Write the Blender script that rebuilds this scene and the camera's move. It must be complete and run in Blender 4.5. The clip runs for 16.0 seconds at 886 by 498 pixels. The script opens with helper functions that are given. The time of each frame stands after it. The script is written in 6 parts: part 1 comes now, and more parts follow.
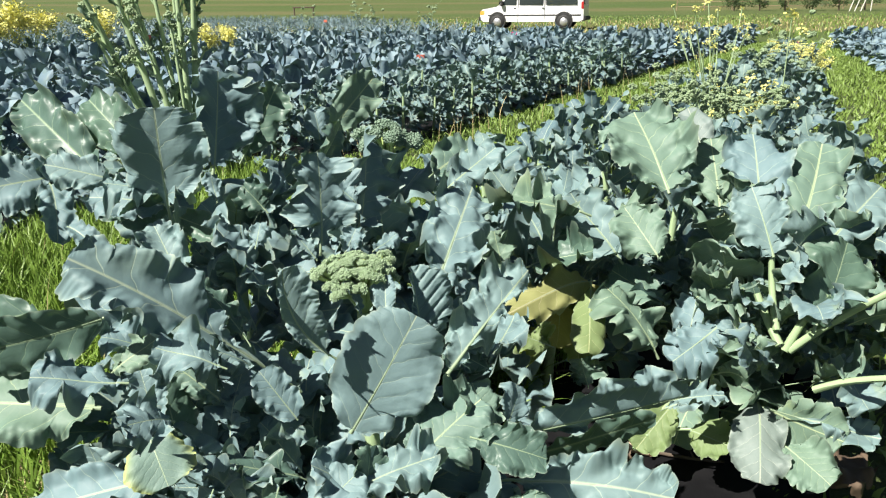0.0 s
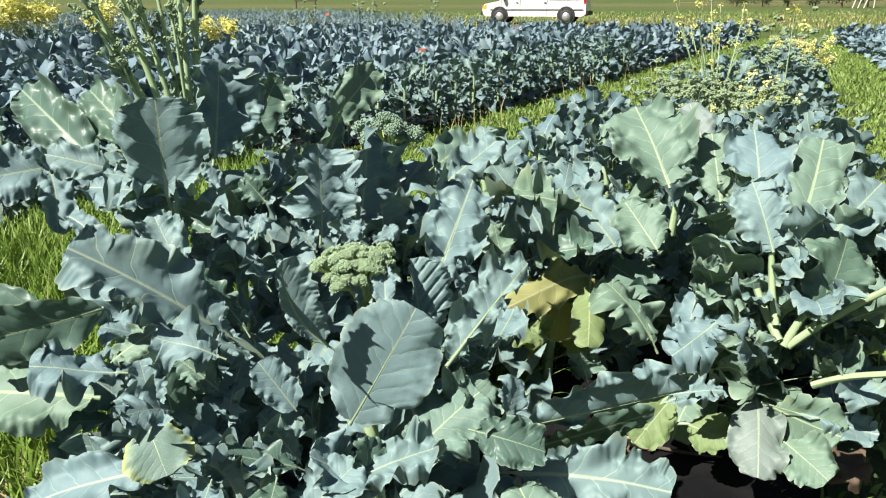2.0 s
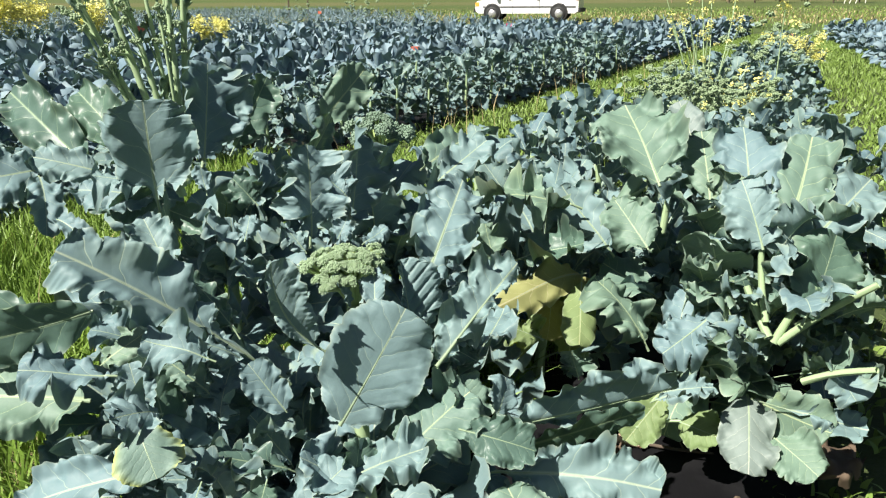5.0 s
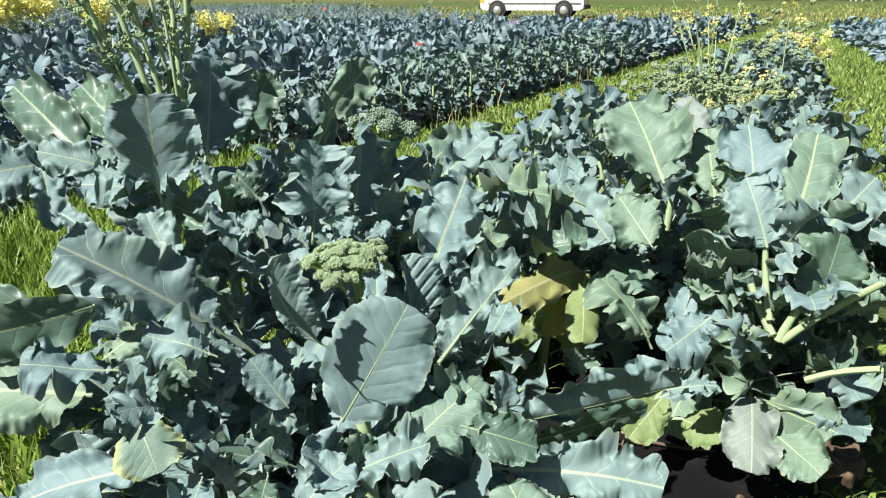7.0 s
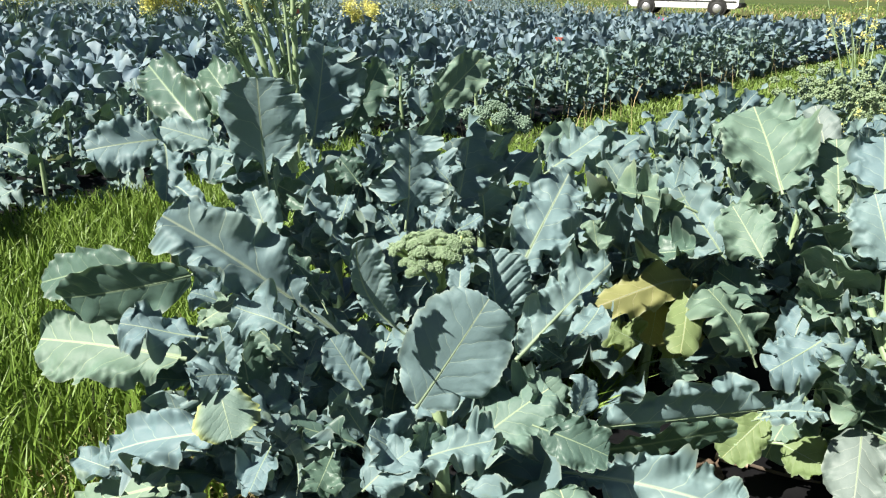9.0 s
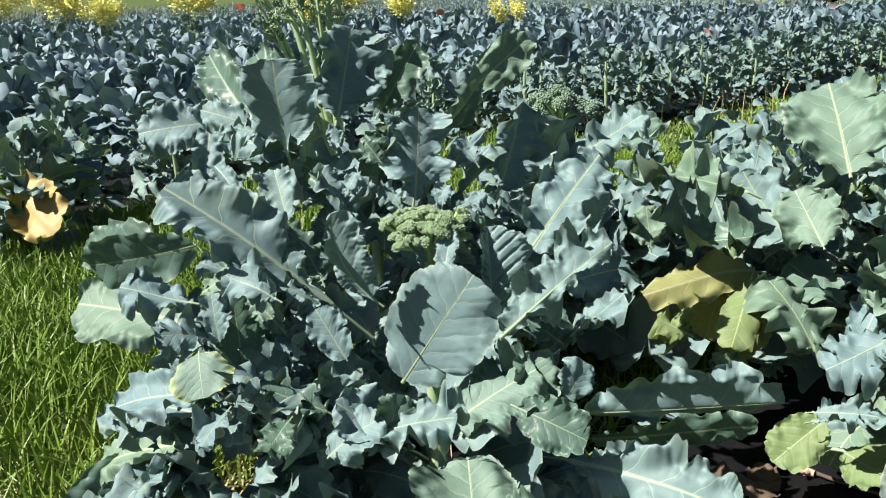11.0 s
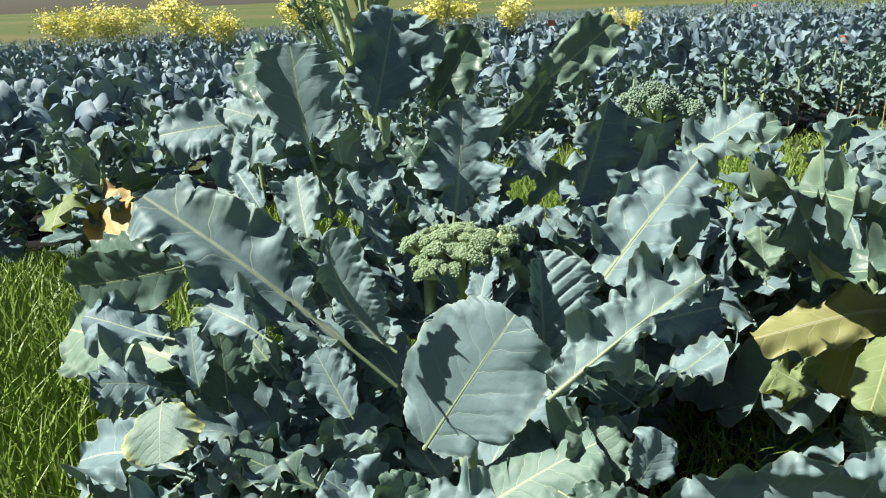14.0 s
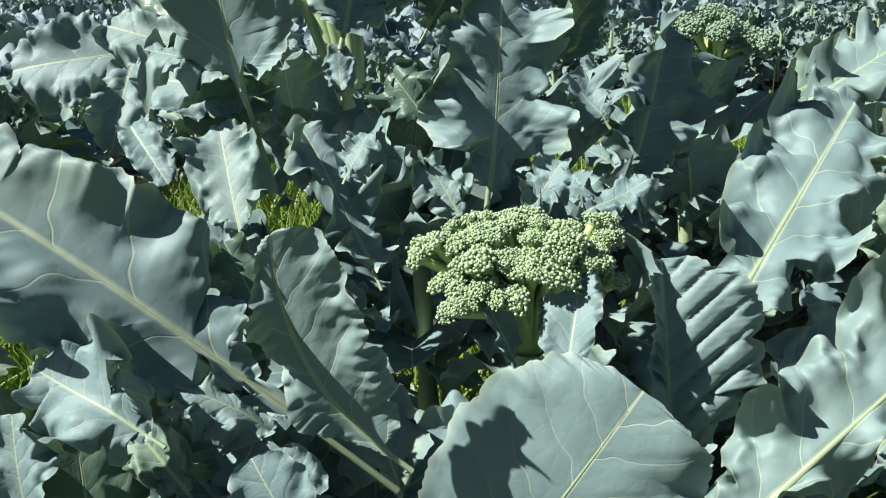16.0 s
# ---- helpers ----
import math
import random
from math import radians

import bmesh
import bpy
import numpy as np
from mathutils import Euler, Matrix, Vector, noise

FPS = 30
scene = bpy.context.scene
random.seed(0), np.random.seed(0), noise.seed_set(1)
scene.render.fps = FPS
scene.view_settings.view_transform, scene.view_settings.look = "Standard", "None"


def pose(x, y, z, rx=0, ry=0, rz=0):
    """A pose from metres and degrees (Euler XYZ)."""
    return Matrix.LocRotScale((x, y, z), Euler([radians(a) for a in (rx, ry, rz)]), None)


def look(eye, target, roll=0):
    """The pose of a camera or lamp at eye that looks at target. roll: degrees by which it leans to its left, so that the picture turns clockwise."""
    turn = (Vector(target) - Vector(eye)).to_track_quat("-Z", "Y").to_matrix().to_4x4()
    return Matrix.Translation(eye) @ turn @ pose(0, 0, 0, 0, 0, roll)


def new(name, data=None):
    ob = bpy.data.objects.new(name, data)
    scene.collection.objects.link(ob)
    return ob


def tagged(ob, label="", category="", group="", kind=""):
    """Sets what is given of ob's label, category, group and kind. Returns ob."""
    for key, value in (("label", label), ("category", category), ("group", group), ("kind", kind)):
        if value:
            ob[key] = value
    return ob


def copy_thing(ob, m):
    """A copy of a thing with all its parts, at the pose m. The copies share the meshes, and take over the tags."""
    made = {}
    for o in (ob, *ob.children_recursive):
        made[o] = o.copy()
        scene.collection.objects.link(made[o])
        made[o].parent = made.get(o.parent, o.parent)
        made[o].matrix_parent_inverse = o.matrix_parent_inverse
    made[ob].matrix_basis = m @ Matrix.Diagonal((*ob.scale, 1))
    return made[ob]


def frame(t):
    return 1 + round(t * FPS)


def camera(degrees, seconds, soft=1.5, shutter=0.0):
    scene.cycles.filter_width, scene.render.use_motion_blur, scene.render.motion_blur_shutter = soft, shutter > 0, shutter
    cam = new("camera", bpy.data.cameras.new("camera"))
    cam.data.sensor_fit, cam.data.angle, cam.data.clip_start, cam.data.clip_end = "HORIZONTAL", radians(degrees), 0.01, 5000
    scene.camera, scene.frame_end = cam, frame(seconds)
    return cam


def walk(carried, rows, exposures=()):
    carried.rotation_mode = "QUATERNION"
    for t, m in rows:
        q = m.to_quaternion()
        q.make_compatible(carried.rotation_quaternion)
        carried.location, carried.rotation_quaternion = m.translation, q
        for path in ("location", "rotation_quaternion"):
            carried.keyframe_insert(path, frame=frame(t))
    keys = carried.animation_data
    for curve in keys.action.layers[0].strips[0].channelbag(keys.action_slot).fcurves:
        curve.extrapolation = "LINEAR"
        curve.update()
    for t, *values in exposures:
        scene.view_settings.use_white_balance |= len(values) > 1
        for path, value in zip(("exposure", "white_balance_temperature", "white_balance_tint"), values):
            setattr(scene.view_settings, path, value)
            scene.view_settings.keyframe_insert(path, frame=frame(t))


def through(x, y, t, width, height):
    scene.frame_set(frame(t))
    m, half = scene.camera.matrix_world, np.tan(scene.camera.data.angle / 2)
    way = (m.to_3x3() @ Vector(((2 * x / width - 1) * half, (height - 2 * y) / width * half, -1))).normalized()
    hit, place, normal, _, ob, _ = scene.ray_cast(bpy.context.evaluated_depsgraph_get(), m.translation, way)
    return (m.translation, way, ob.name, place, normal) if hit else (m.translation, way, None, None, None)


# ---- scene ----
cam = camera(57.0, 16.0, 1.2)
PATH = [
    (0, (0.048, 0.028, 1.297), (-0.003, 1.942, 0.722), -0.6),
    (0.5, (0.045, 0.028, 1.296), (-0.008, 1.939, 0.71), -0.4),
    (1, (0.043, 0.028, 1.294), (-0.01, 1.939, 0.705), -0.4),
    (1.5, (0.045, 0.028, 1.295), (-0.008, 1.939, 0.705), -0.3),
    (2, (0.049, 0.027, 1.293), (-0.003, 1.938, 0.705), -0.2),
    (2.5, (0.051, 0.029, 1.294), (0.0, 1.94, 0.705), -0.2),
    (3, (0.057, 0.029, 1.301), (0.01, 1.94, 0.713), -0.4),
    (3.5, (0.056, 0.032, 1.299), (0.019, 1.943, 0.712), -0.5),
    (4, (0.059, 0.029, 1.3), (0.025, 1.94, 0.71), -0.5),
    (6.5, (0.059, 0.025, 1.297), (0.01, 1.933, 0.699), -0.4),
    (7, (0.061, 0.03, 1.296), (0.013, 1.937, 0.695), -0.3),
    (7.5, (0.056, 0.033, 1.289), (0.009, 1.939, 0.685), 0.4),
    (8, (0.059, 0.03, 1.296), (-0.048, 1.928, 0.672), 1.7),
    (8.5, (0.09, 0.039, 1.289), (-0.155, 1.92, 0.653), 2.0),
    (9, (0.14, 0.039, 1.298), (-0.22, 1.906, 0.679), 1.1),
    (9.2, (0.159, 0.04, 1.296), (-0.26, 1.896, 0.68), 0.5),
    (11.3, (0.477, 0.141, 1.232), (-0.276, 1.888, 0.612), -1.7),
    (11.5, (0.493, 0.152, 1.22), (-0.27, 1.891, 0.593), -1.9),
    (12, (0.541, 0.182, 1.18), (-0.259, 1.897, 0.535), -1.9),
    (12.5, (0.577, 0.215, 1.136), (-0.295, 1.887, 0.47), -1.2),
    (13, (0.6, 0.24, 1.097), (-0.337, 1.871, 0.416), -1.2),
    (13.5, (0.561, 0.325, 1.11), (-0.433, 1.948, 0.496), -2.2),
    (14, (0.417, 0.475, 1.159), (-0.567, 2.121, 0.591), -2.7),
    (14.5, (0.192, 0.743, 1.129), (-0.742, 2.408, 0.534), -3.7),
    (15, (0.115, 0.863, 1.051), (-0.77, 2.541, 0.418), -3.7),
    (15.5, (0.096, 0.885, 1.03), (-0.761, 2.567, 0.37), -2.8),
    (16, (0.073, 0.909, 1.038), (-0.796, 2.587, 0.382), -2.3),
]
walk(cam, [(t, look(eye, target, roll)) for t, eye, target, roll in PATH])

# ---- light ----
SUN_DIR = Vector((-0.48, -0.42, 0.77)).normalized()      # towards the sun
elev, azim = math.asin(SUN_DIR.z), math.atan2(SUN_DIR.x, SUN_DIR.y)
world = bpy.data.worlds.new("sky")
scene.world = world
world.use_nodes = True
wn = world.node_tree.nodes
sky = wn.new("ShaderNodeTexSky")
sky.sky_type, sky.sun_disc = "NISHITA", False
sky.sun_elevation, sky.sun_rotation = elev, azim
world.node_tree.links.new(sky.outputs[0], wn["Background"].inputs[0])
wn["Background"].inputs[1].default_value = 0.026
sun = new("sun", bpy.data.lights.new("sun", "SUN"))
sun.data.energy, sun.data.angle, sun.data.color = 5.4, radians(0.53), (1.0, 0.95, 0.86)
sun.matrix_world = look(SUN_DIR * 30, (0, 0, 0))
scene.view_settings.exposure = 0.89


# ---- materials ----
def nodes_of(name):
    m = bpy.data.materials.new(name)
    m.use_nodes = True
    nt = m.node_tree
    return m, nt, nt.nodes["Principled BSDF"]


def nd(nt, kind, **inputs):
    n = nt.nodes.new("ShaderNode" + kind)
    for key, val in inputs.items():
        n.inputs[key.replace("_", " ")].default_value = val
    return n


def mth(nt, op, a, b=None, c=None):
    n = nt.nodes.new("ShaderNodeMath")
    n.operation = op
    for i, v in enumerate((a, b, c)):
        if v is None:
            continue
        if isinstance(v, (int, float)):
            n.inputs[i].default_value = v
        else:
            nt.links.new(v, n.inputs[i])
    return n.outputs[0]


def mixc(nt, fac, a, b, mode="MIX"):
    n = nt.nodes.new("ShaderNodeMix")
    n.data_type, n.blend_type = "RGBA", mode
    for key, v in ((0, fac), (6, a), (7, b)):
        if hasattr(v, "is_linked"):
            nt.links.new(v, n.inputs[key])
        else:
            n.inputs[key].default_value = v if key == 0 else (*v, 1)
    return n.outputs[2]


def ramp(nt, src, stops):
    n = nt.nodes.new("ShaderNodeValToRGB")
    el = n.color_ramp.elements
    while len(el) < len(stops):
        el.new(0.5)
    for e, (p, c) in zip(el, stops):
        e.position, e.color = p, (*c, 1)
    nt.links.new(src, n.inputs[0])
    return n.outputs[0]


def noise_tex(nt, scale, detail=4, coords=None, rough=0.55):
    n = nd(nt, "TexNoise", Scale=scale, Detail=detail, Roughness=rough)
    if coords is None:
        coords = nt.nodes.new("ShaderNodeTexCoord").outputs["Object"]
    nt.links.new(coords, n.inputs["Vector"])
    return n.outputs[0]


def bump(nt, bsdf, height, strength, dist):
    b = nd(nt, "Bump", Strength=strength, Distance=dist)
    nt.links.new(height, b.inputs["Height"])
    nt.links.new(b.outputs[0], bsdf.inputs["Normal"])
    return b.outputs[0]


def rand_of(nt, island=False):
    if island:
        return nt.nodes.new("ShaderNodeNewGeometry").outputs["Random Per Island"]
    return nt.nodes.new("ShaderNodeObjectInfo").outputs["Random"]


def leaf_material(name, c_a, c_b, vein, rough=0.60, through=0.05, glow=(0.14, 0.26, 0.08), island=False, veins=True, spots=0.25, rim=0.5):
    """Waxy cabbage-family leaf: pale branching veins, bloom, and some light through the blade."""
    m, nt, bsdf = nodes_of(name)
    rnd = rand_of(nt, island)
    base = mixc(nt, rnd, c_a, c_b)
    bloom = noise_tex(nt, 9.0, 5)
    base = mixc(nt, mth(nt, "MULTIPLY", mth(nt, "SUBTRACT", bloom, 0.35), 0.9), base, [min(1, v * 1.35 + 0.02) for v in c_a])
    age = noise_tex(nt, 3.5, 3)
    base = mixc(nt, mth(nt, "MULTIPLY", ramp(nt, age, ((0.56, (0, 0, 0)), (0.72, (1, 1, 1)))), spots), base, (0.30, 0.36, 0.12))
    height = noise_tex(nt, 60.0, 4)
    if veins:
        uv = nt.nodes.new("ShaderNodeUVMap")
        sep = nt.nodes.new("ShaderNodeSeparateXYZ")
        nt.links.new(uv.outputs[0], sep.inputs[0])
        wob = noise_tex(nt, 5.0, 2, uv.outputs[0])
        ax = mth(nt, "ABSOLUTE", mth(nt, "SUBTRACT", sep.outputs[0], 0.5))
        ay = sep.outputs[1]
        side = mth(nt, "MULTIPLY", mth(nt, "GREATER_THAN", sep.outputs[0], 0.5), 0.37)
        q = mth(nt, "SUBTRACT", ay, mth(nt, "MULTIPLY", mth(nt, "POWER", ax, 0.85), 0.75))
        q = mth(nt, "ADD", mth(nt, "ADD", mth(nt, "MULTIPLY", q, 6.5), side), mth(nt, "MULTIPLY", wob, 0.9))
        tri = mth(nt, "ABSOLUTE", mth(nt, "SUBTRACT", mth(nt, "FRACT", q), 0.5))
        line = mth(nt, "SUBTRACT", 1.0, mth(nt, "MULTIPLY", tri, 36.0))
        line = mth(nt, "MAXIMUM", line, 0.0)
        line = mth(nt, "MULTIPLY", line, mth(nt, "MAXIMUM", mth(nt, "SUBTRACT", 1.0, mth(nt, "MULTIPLY", ax, 3.0)), 0.0))
        vor = nt.nodes.new("ShaderNodeTexVoronoi")
        vor.feature = "DISTANCE_TO_EDGE"
        vor.inputs["Scale"].default_value = 17.0
        nt.links.new(uv.outputs[0], vor.inputs["Vector"])
        fine = mth(nt, "MAXIMUM", mth(nt, "SUBTRACT", 1.0, mth(nt, "MULTIPLY", vor.outputs["Distance"], 22.0)), 0.0)
        rib = mth(nt, "MAXIMUM", mth(nt, "SUBTRACT", 1.15, mth(nt, "MULTIPLY", ax, mth(nt, "ADD", mth(nt, "MULTIPLY", ay, 95.0), 48.0))), 0.0)
        allv = mth(nt, "MINIMUM", mth(nt, "ADD", mth(nt, "ADD", mth(nt, "MULTIPLY", line, 0.75), mth(nt, "MULTIPLY", fine, 0.045)), rib), 1.0)
        base = mixc(nt, mth(nt, "MULTIPLY", allv, 0.68), base, vein)
        col = nt.nodes.new("ShaderNodeAttribute")
        col.attribute_name = "edge"
        edge = mth(nt, "MULTIPLY", mth(nt, "POWER", col.outputs["Fac"], 7.0 if rim >= 1 else 30.0), rim)
        base = mixc(nt, edge, base, (0.46, 0.52, 0.17) if rim >= 1 else (0.40, 0.47, 0.36))
        puff = mth(nt, "MULTIPLY", mth(nt, "MINIMUM", mth(nt, "MULTIPLY", vor.outputs["Distance"], 5.0), 1.0), 0.12)
        height = mth(nt, "ADD", mth(nt, "MULTIPLY", height, 0.5), mth(nt, "SUBTRACT", mth(nt, "ADD", mth(nt, "MULTIPLY", mth(nt, "MINIMUM", mth(nt, "MULTIPLY", tri, 5.0), 1.0), 0.30), puff), mth(nt, "MULTIPLY", allv, 0.4)))
    nt.links.new(base, bsdf.inputs["Base Color"])
    bsdf.inputs["Roughness"].default_value = rough
    bsdf.inputs["Specular IOR Level"].default_value = 0.42
    nrm = bump(nt, bsdf, height, 0.32, 0.0025)
    tr = nd(nt, "BsdfTranslucent")
    tr.inputs["Color"].default_value = (*glow, 1)
    nt.links.new(nrm, tr.inputs["Normal"])
    mix = nd(nt, "MixShader", Fac=through)
    nt.links.new(bsdf.outputs[0], mix.inputs[1])
    nt.links.new(tr.outputs[0], mix.inputs[2])
    nt.links.new(mix.outputs[0], nt.nodes["Material Output"].inputs[0])
    return m


def plain(name, a, b, rough=0.6, scale=30.0, metal=0.0, strength=0.3, dist=0.002, island=None, coat=0.0):
    m, nt, bsdf = nodes_of(name)
    n1, n2 = noise_tex(nt, scale, 5), noise_tex(nt, scale * 0.13, 3)
    c = mixc(nt, mth(nt, "MULTIPLY", mth(nt, "ADD", n1, n2), 0.5), a, b)
    if island is not None:
        c = mixc(nt, rand_of(nt, island), c, mixc(nt, 0.6, c, b))
    nt.links.new(c, bsdf.inputs["Base Color"])
    bsdf.inputs["Roughness"].default_value, bsdf.inputs["Metallic"].default_value = rough, metal
    bsdf.inputs["Coat Weight"].default_value = coat
    if strength:
        bump(nt, bsdf, n1, strength, dist)
    return m


VEIN = (0.50, 0.58, 0.40)
M_BLUE = leaf_material("leaf_blue_green", (0.131, 0.207, 0.224), (0.168, 0.252, 0.246), VEIN)
M_GREEN = leaf_material("leaf_grey_green", (0.118, 0.192, 0.158), (0.150, 0.226, 0.155), (0.58, 0.66, 0.36), spots=0.4)
M_RIMMED = leaf_material("leaf_yellow_rimmed", (0.125, 0.200, 0.180), (0.140, 0.215, 0.170), (0.50, 0.58, 0.36), spots=0.5, rim=1.0)
# Deep green blades; also puts shade into the colour of shaded leaves.
M_DARK = leaf_material("leaf_deep_green_shaded", (0.075, 0.132, 0.110), (0.092, 0.158, 0.114), (0.32, 0.42, 0.26), rough=0.44, through=0.10)
M_PALE = leaf_material("leaf_yellow_green", (0.165, 0.245, 0.100), (0.215, 0.280, 0.120), (0.66, 0.68, 0.34), through=0.24, glow=(0.30, 0.38, 0.04), spots=0.5)
M_OLD = leaf_material("leaf_withered", (0.27, 0.28, 0.11), (0.42, 0.37, 0.20), (0.62, 0.56, 0.34), rough=0.6, through=0.2, glow=(0.30, 0.26, 0.05), spots=0.6)
M_BLEACHED = leaf_material("leaf_bleached", (0.170, 0.235, 0.265), (0.200, 0.262, 0.290), (0.25, 0.32, 0.33), spots=0.1)
M_GREY = leaf_material("leaf_faded_grey", (0.150, 0.200, 0.190), (0.190, 0.230, 0.195), (0.55, 0.57, 0.45), rough=0.55)
M_MID = leaf_material("leaf_row", (0.092, 0.158, 0.180), (0.158, 0.238, 0.216), VEIN)
M_FAR = leaf_material("leaf_block", (0.112, 0.180, 0.228), (0.220, 0.300, 0.330), VEIN, island=True, veins=False)
M_RIB = plain("leaf_rib", (0.22, 0.31, 0.19), (0.33, 0.41, 0.26), 0.45, 25)
M_STEM = plain("stem_skin", (0.28, 0.40, 0.20), (0.40, 0.51, 0.31), 0.45, 30)
M_BUD = plain("flower_buds", (0.15, 0.25, 0.09), (0.37, 0.47, 0.32), 0.6, 140, strength=0.2, island=True)
M_BUD_BLUE = plain("blue_green_buds", (0.10, 0.18, 0.12), (0.25, 0.34, 0.25), 0.6, 90, strength=0.2, island=True)
M_BUD_GREEN = plain("closed_flower_buds", (0.14, 0.22, 0.10), (0.30, 0.38, 0.23), 0.6, 90, strength=0.2, island=True)
M_BUDSTEM = plain("floret_stalk", (0.36, 0.47, 0.16), (0.44, 0.54, 0.24), 0.5, 30)
M_YELLOW = plain("yellow_petals", (0.70, 0.66, 0.12), (0.80, 0.78, 0.32), 0.6, 60, strength=0, island=True)
M_GRASS = plain("grass_blades", (0.050, 0.140, 0.016), (0.205, 0.305, 0.046), 0.5, 2.0, strength=0, island=True)
M_STRAW = plain("dry_stalks", (0.36, 0.29, 0.13), (0.50, 0.42, 0.22), 0.7, 8.0, strength=0, island=True)
M_BARK = plain("bark", (0.06, 0.045, 0.032), (0.13, 0.10, 0.075), 0.9, 12, strength=0.8, dist=0.02)
M_DRY = plain("dead_leaf", (0.060, 0.042, 0.028), (0.165, 0.115, 0.075), 0.8, 26, strength=0.8, dist=0.004)
M_MOWN = plain("light_grass_blades", (0.080, 0.165, 0.024), (0.200, 0.285, 0.062), 0.55, 2.0, strength=0, island=True)


# ---- mesh tools ----
def mesh_np(name, verts, faces, mats, uv=None, edge=None, mat_index=None, smooth=True):
    """A mesh from arrays; faces all have the same number of corners."""
    me = bpy.data.meshes.new(name)
    verts, faces = np.asarray(verts, np.float32), np.asarray(faces, np.int32)
    n, k = faces.shape
    me.vertices.add(len(verts))
    me.vertices.foreach_set("co", verts.ravel())
    me.loops.add(n * k)
    me.loops.foreach_set("vertex_index", faces.ravel())
    me.polygons.add(n)
    me.polygons.foreach_set("loop_start", np.arange(0, n * k, k, dtype=np.int32))
    me.polygons.foreach_set("loop_total", np.full(n, k, np.int32))
    me.polygons.foreach_set("use_smooth", np.full(n, smooth))
    if mat_index is not None:
        me.polygons.foreach_set("material_index", np.asarray(mat_index, np.int32))
    for m in mats:
        me.materials.append(m)
    if uv is not None:
        me.uv_layers.new(name="UVMap").data.foreach_set("uv", np.asarray(uv, np.float32)[faces.ravel()].ravel())
    if edge is not None:
        me.attributes.new("edge", "FLOAT", "POINT").data.foreach_set("value", np.asarray(edge, np.float32))
    me.update()
    me.validate()
    return me


def joined(pieces):
    """Stack (verts, faces) pairs."""
    vs, fs, at = [], [], 0
    for v, f in pieces:
        vs.append(np.asarray(v, float))
        fs.append(np.asarray(f, int) + at)
        at += len(v)
    return np.concatenate(vs), np.concatenate(fs)


def grid_faces(n, m):
    i, j = np.meshgrid(np.arange(n - 1), np.arange(m - 1), indexing="ij")
    a = (i * m + j).ravel()
    return np.stack([a, a + 1, a + m + 1, a + m], 1)


def tube(points, radii, sides=8):
    """A tapered tube through points, as quads."""
    p, r = np.asarray(points, float), np.asarray(radii, float)
    t = np.gradient(p, axis=0)
    t /= np.linalg.norm(t, axis=1)[:, None] + 1e-12
    ref = np.array((1.0, 0.0, 0.0)) if abs(t[0][0]) < 0.9 else np.array((0.0, 1.0, 0.0))
    u = np.cross(t, ref)
    u /= np.linalg.norm(u, axis=1)[:, None]
    w = np.cross(t, u)
    a = np.linspace(0, 2 * np.pi, sides + 1)
    v = p[:, None] + r[:, None, None] * (np.cos(a)[None, :, None] * u[:, None] + np.sin(a)[None, :, None] * w[:, None])
    return v.reshape(-1, 3), grid_faces(len(p), sides + 1)


def part(name, me, parent, label="", m=None):
    ob = new(name, me)
    ob.parent = parent
    if m is not None:
        ob.matrix_basis = m
    return tagged(ob, label)


def bm_mesh(name, bm, mat, smooth=False):
    me = bpy.data.meshes.new(name)
    bm.to_mesh(me)
    bm.free()
    for m in (mat if isinstance(mat, (list, tuple)) else [mat]):
        me.materials.append(m)
    if smooth:
        me.polygons.foreach_set("use_smooth", [True] * len(me.polygons))
    return me


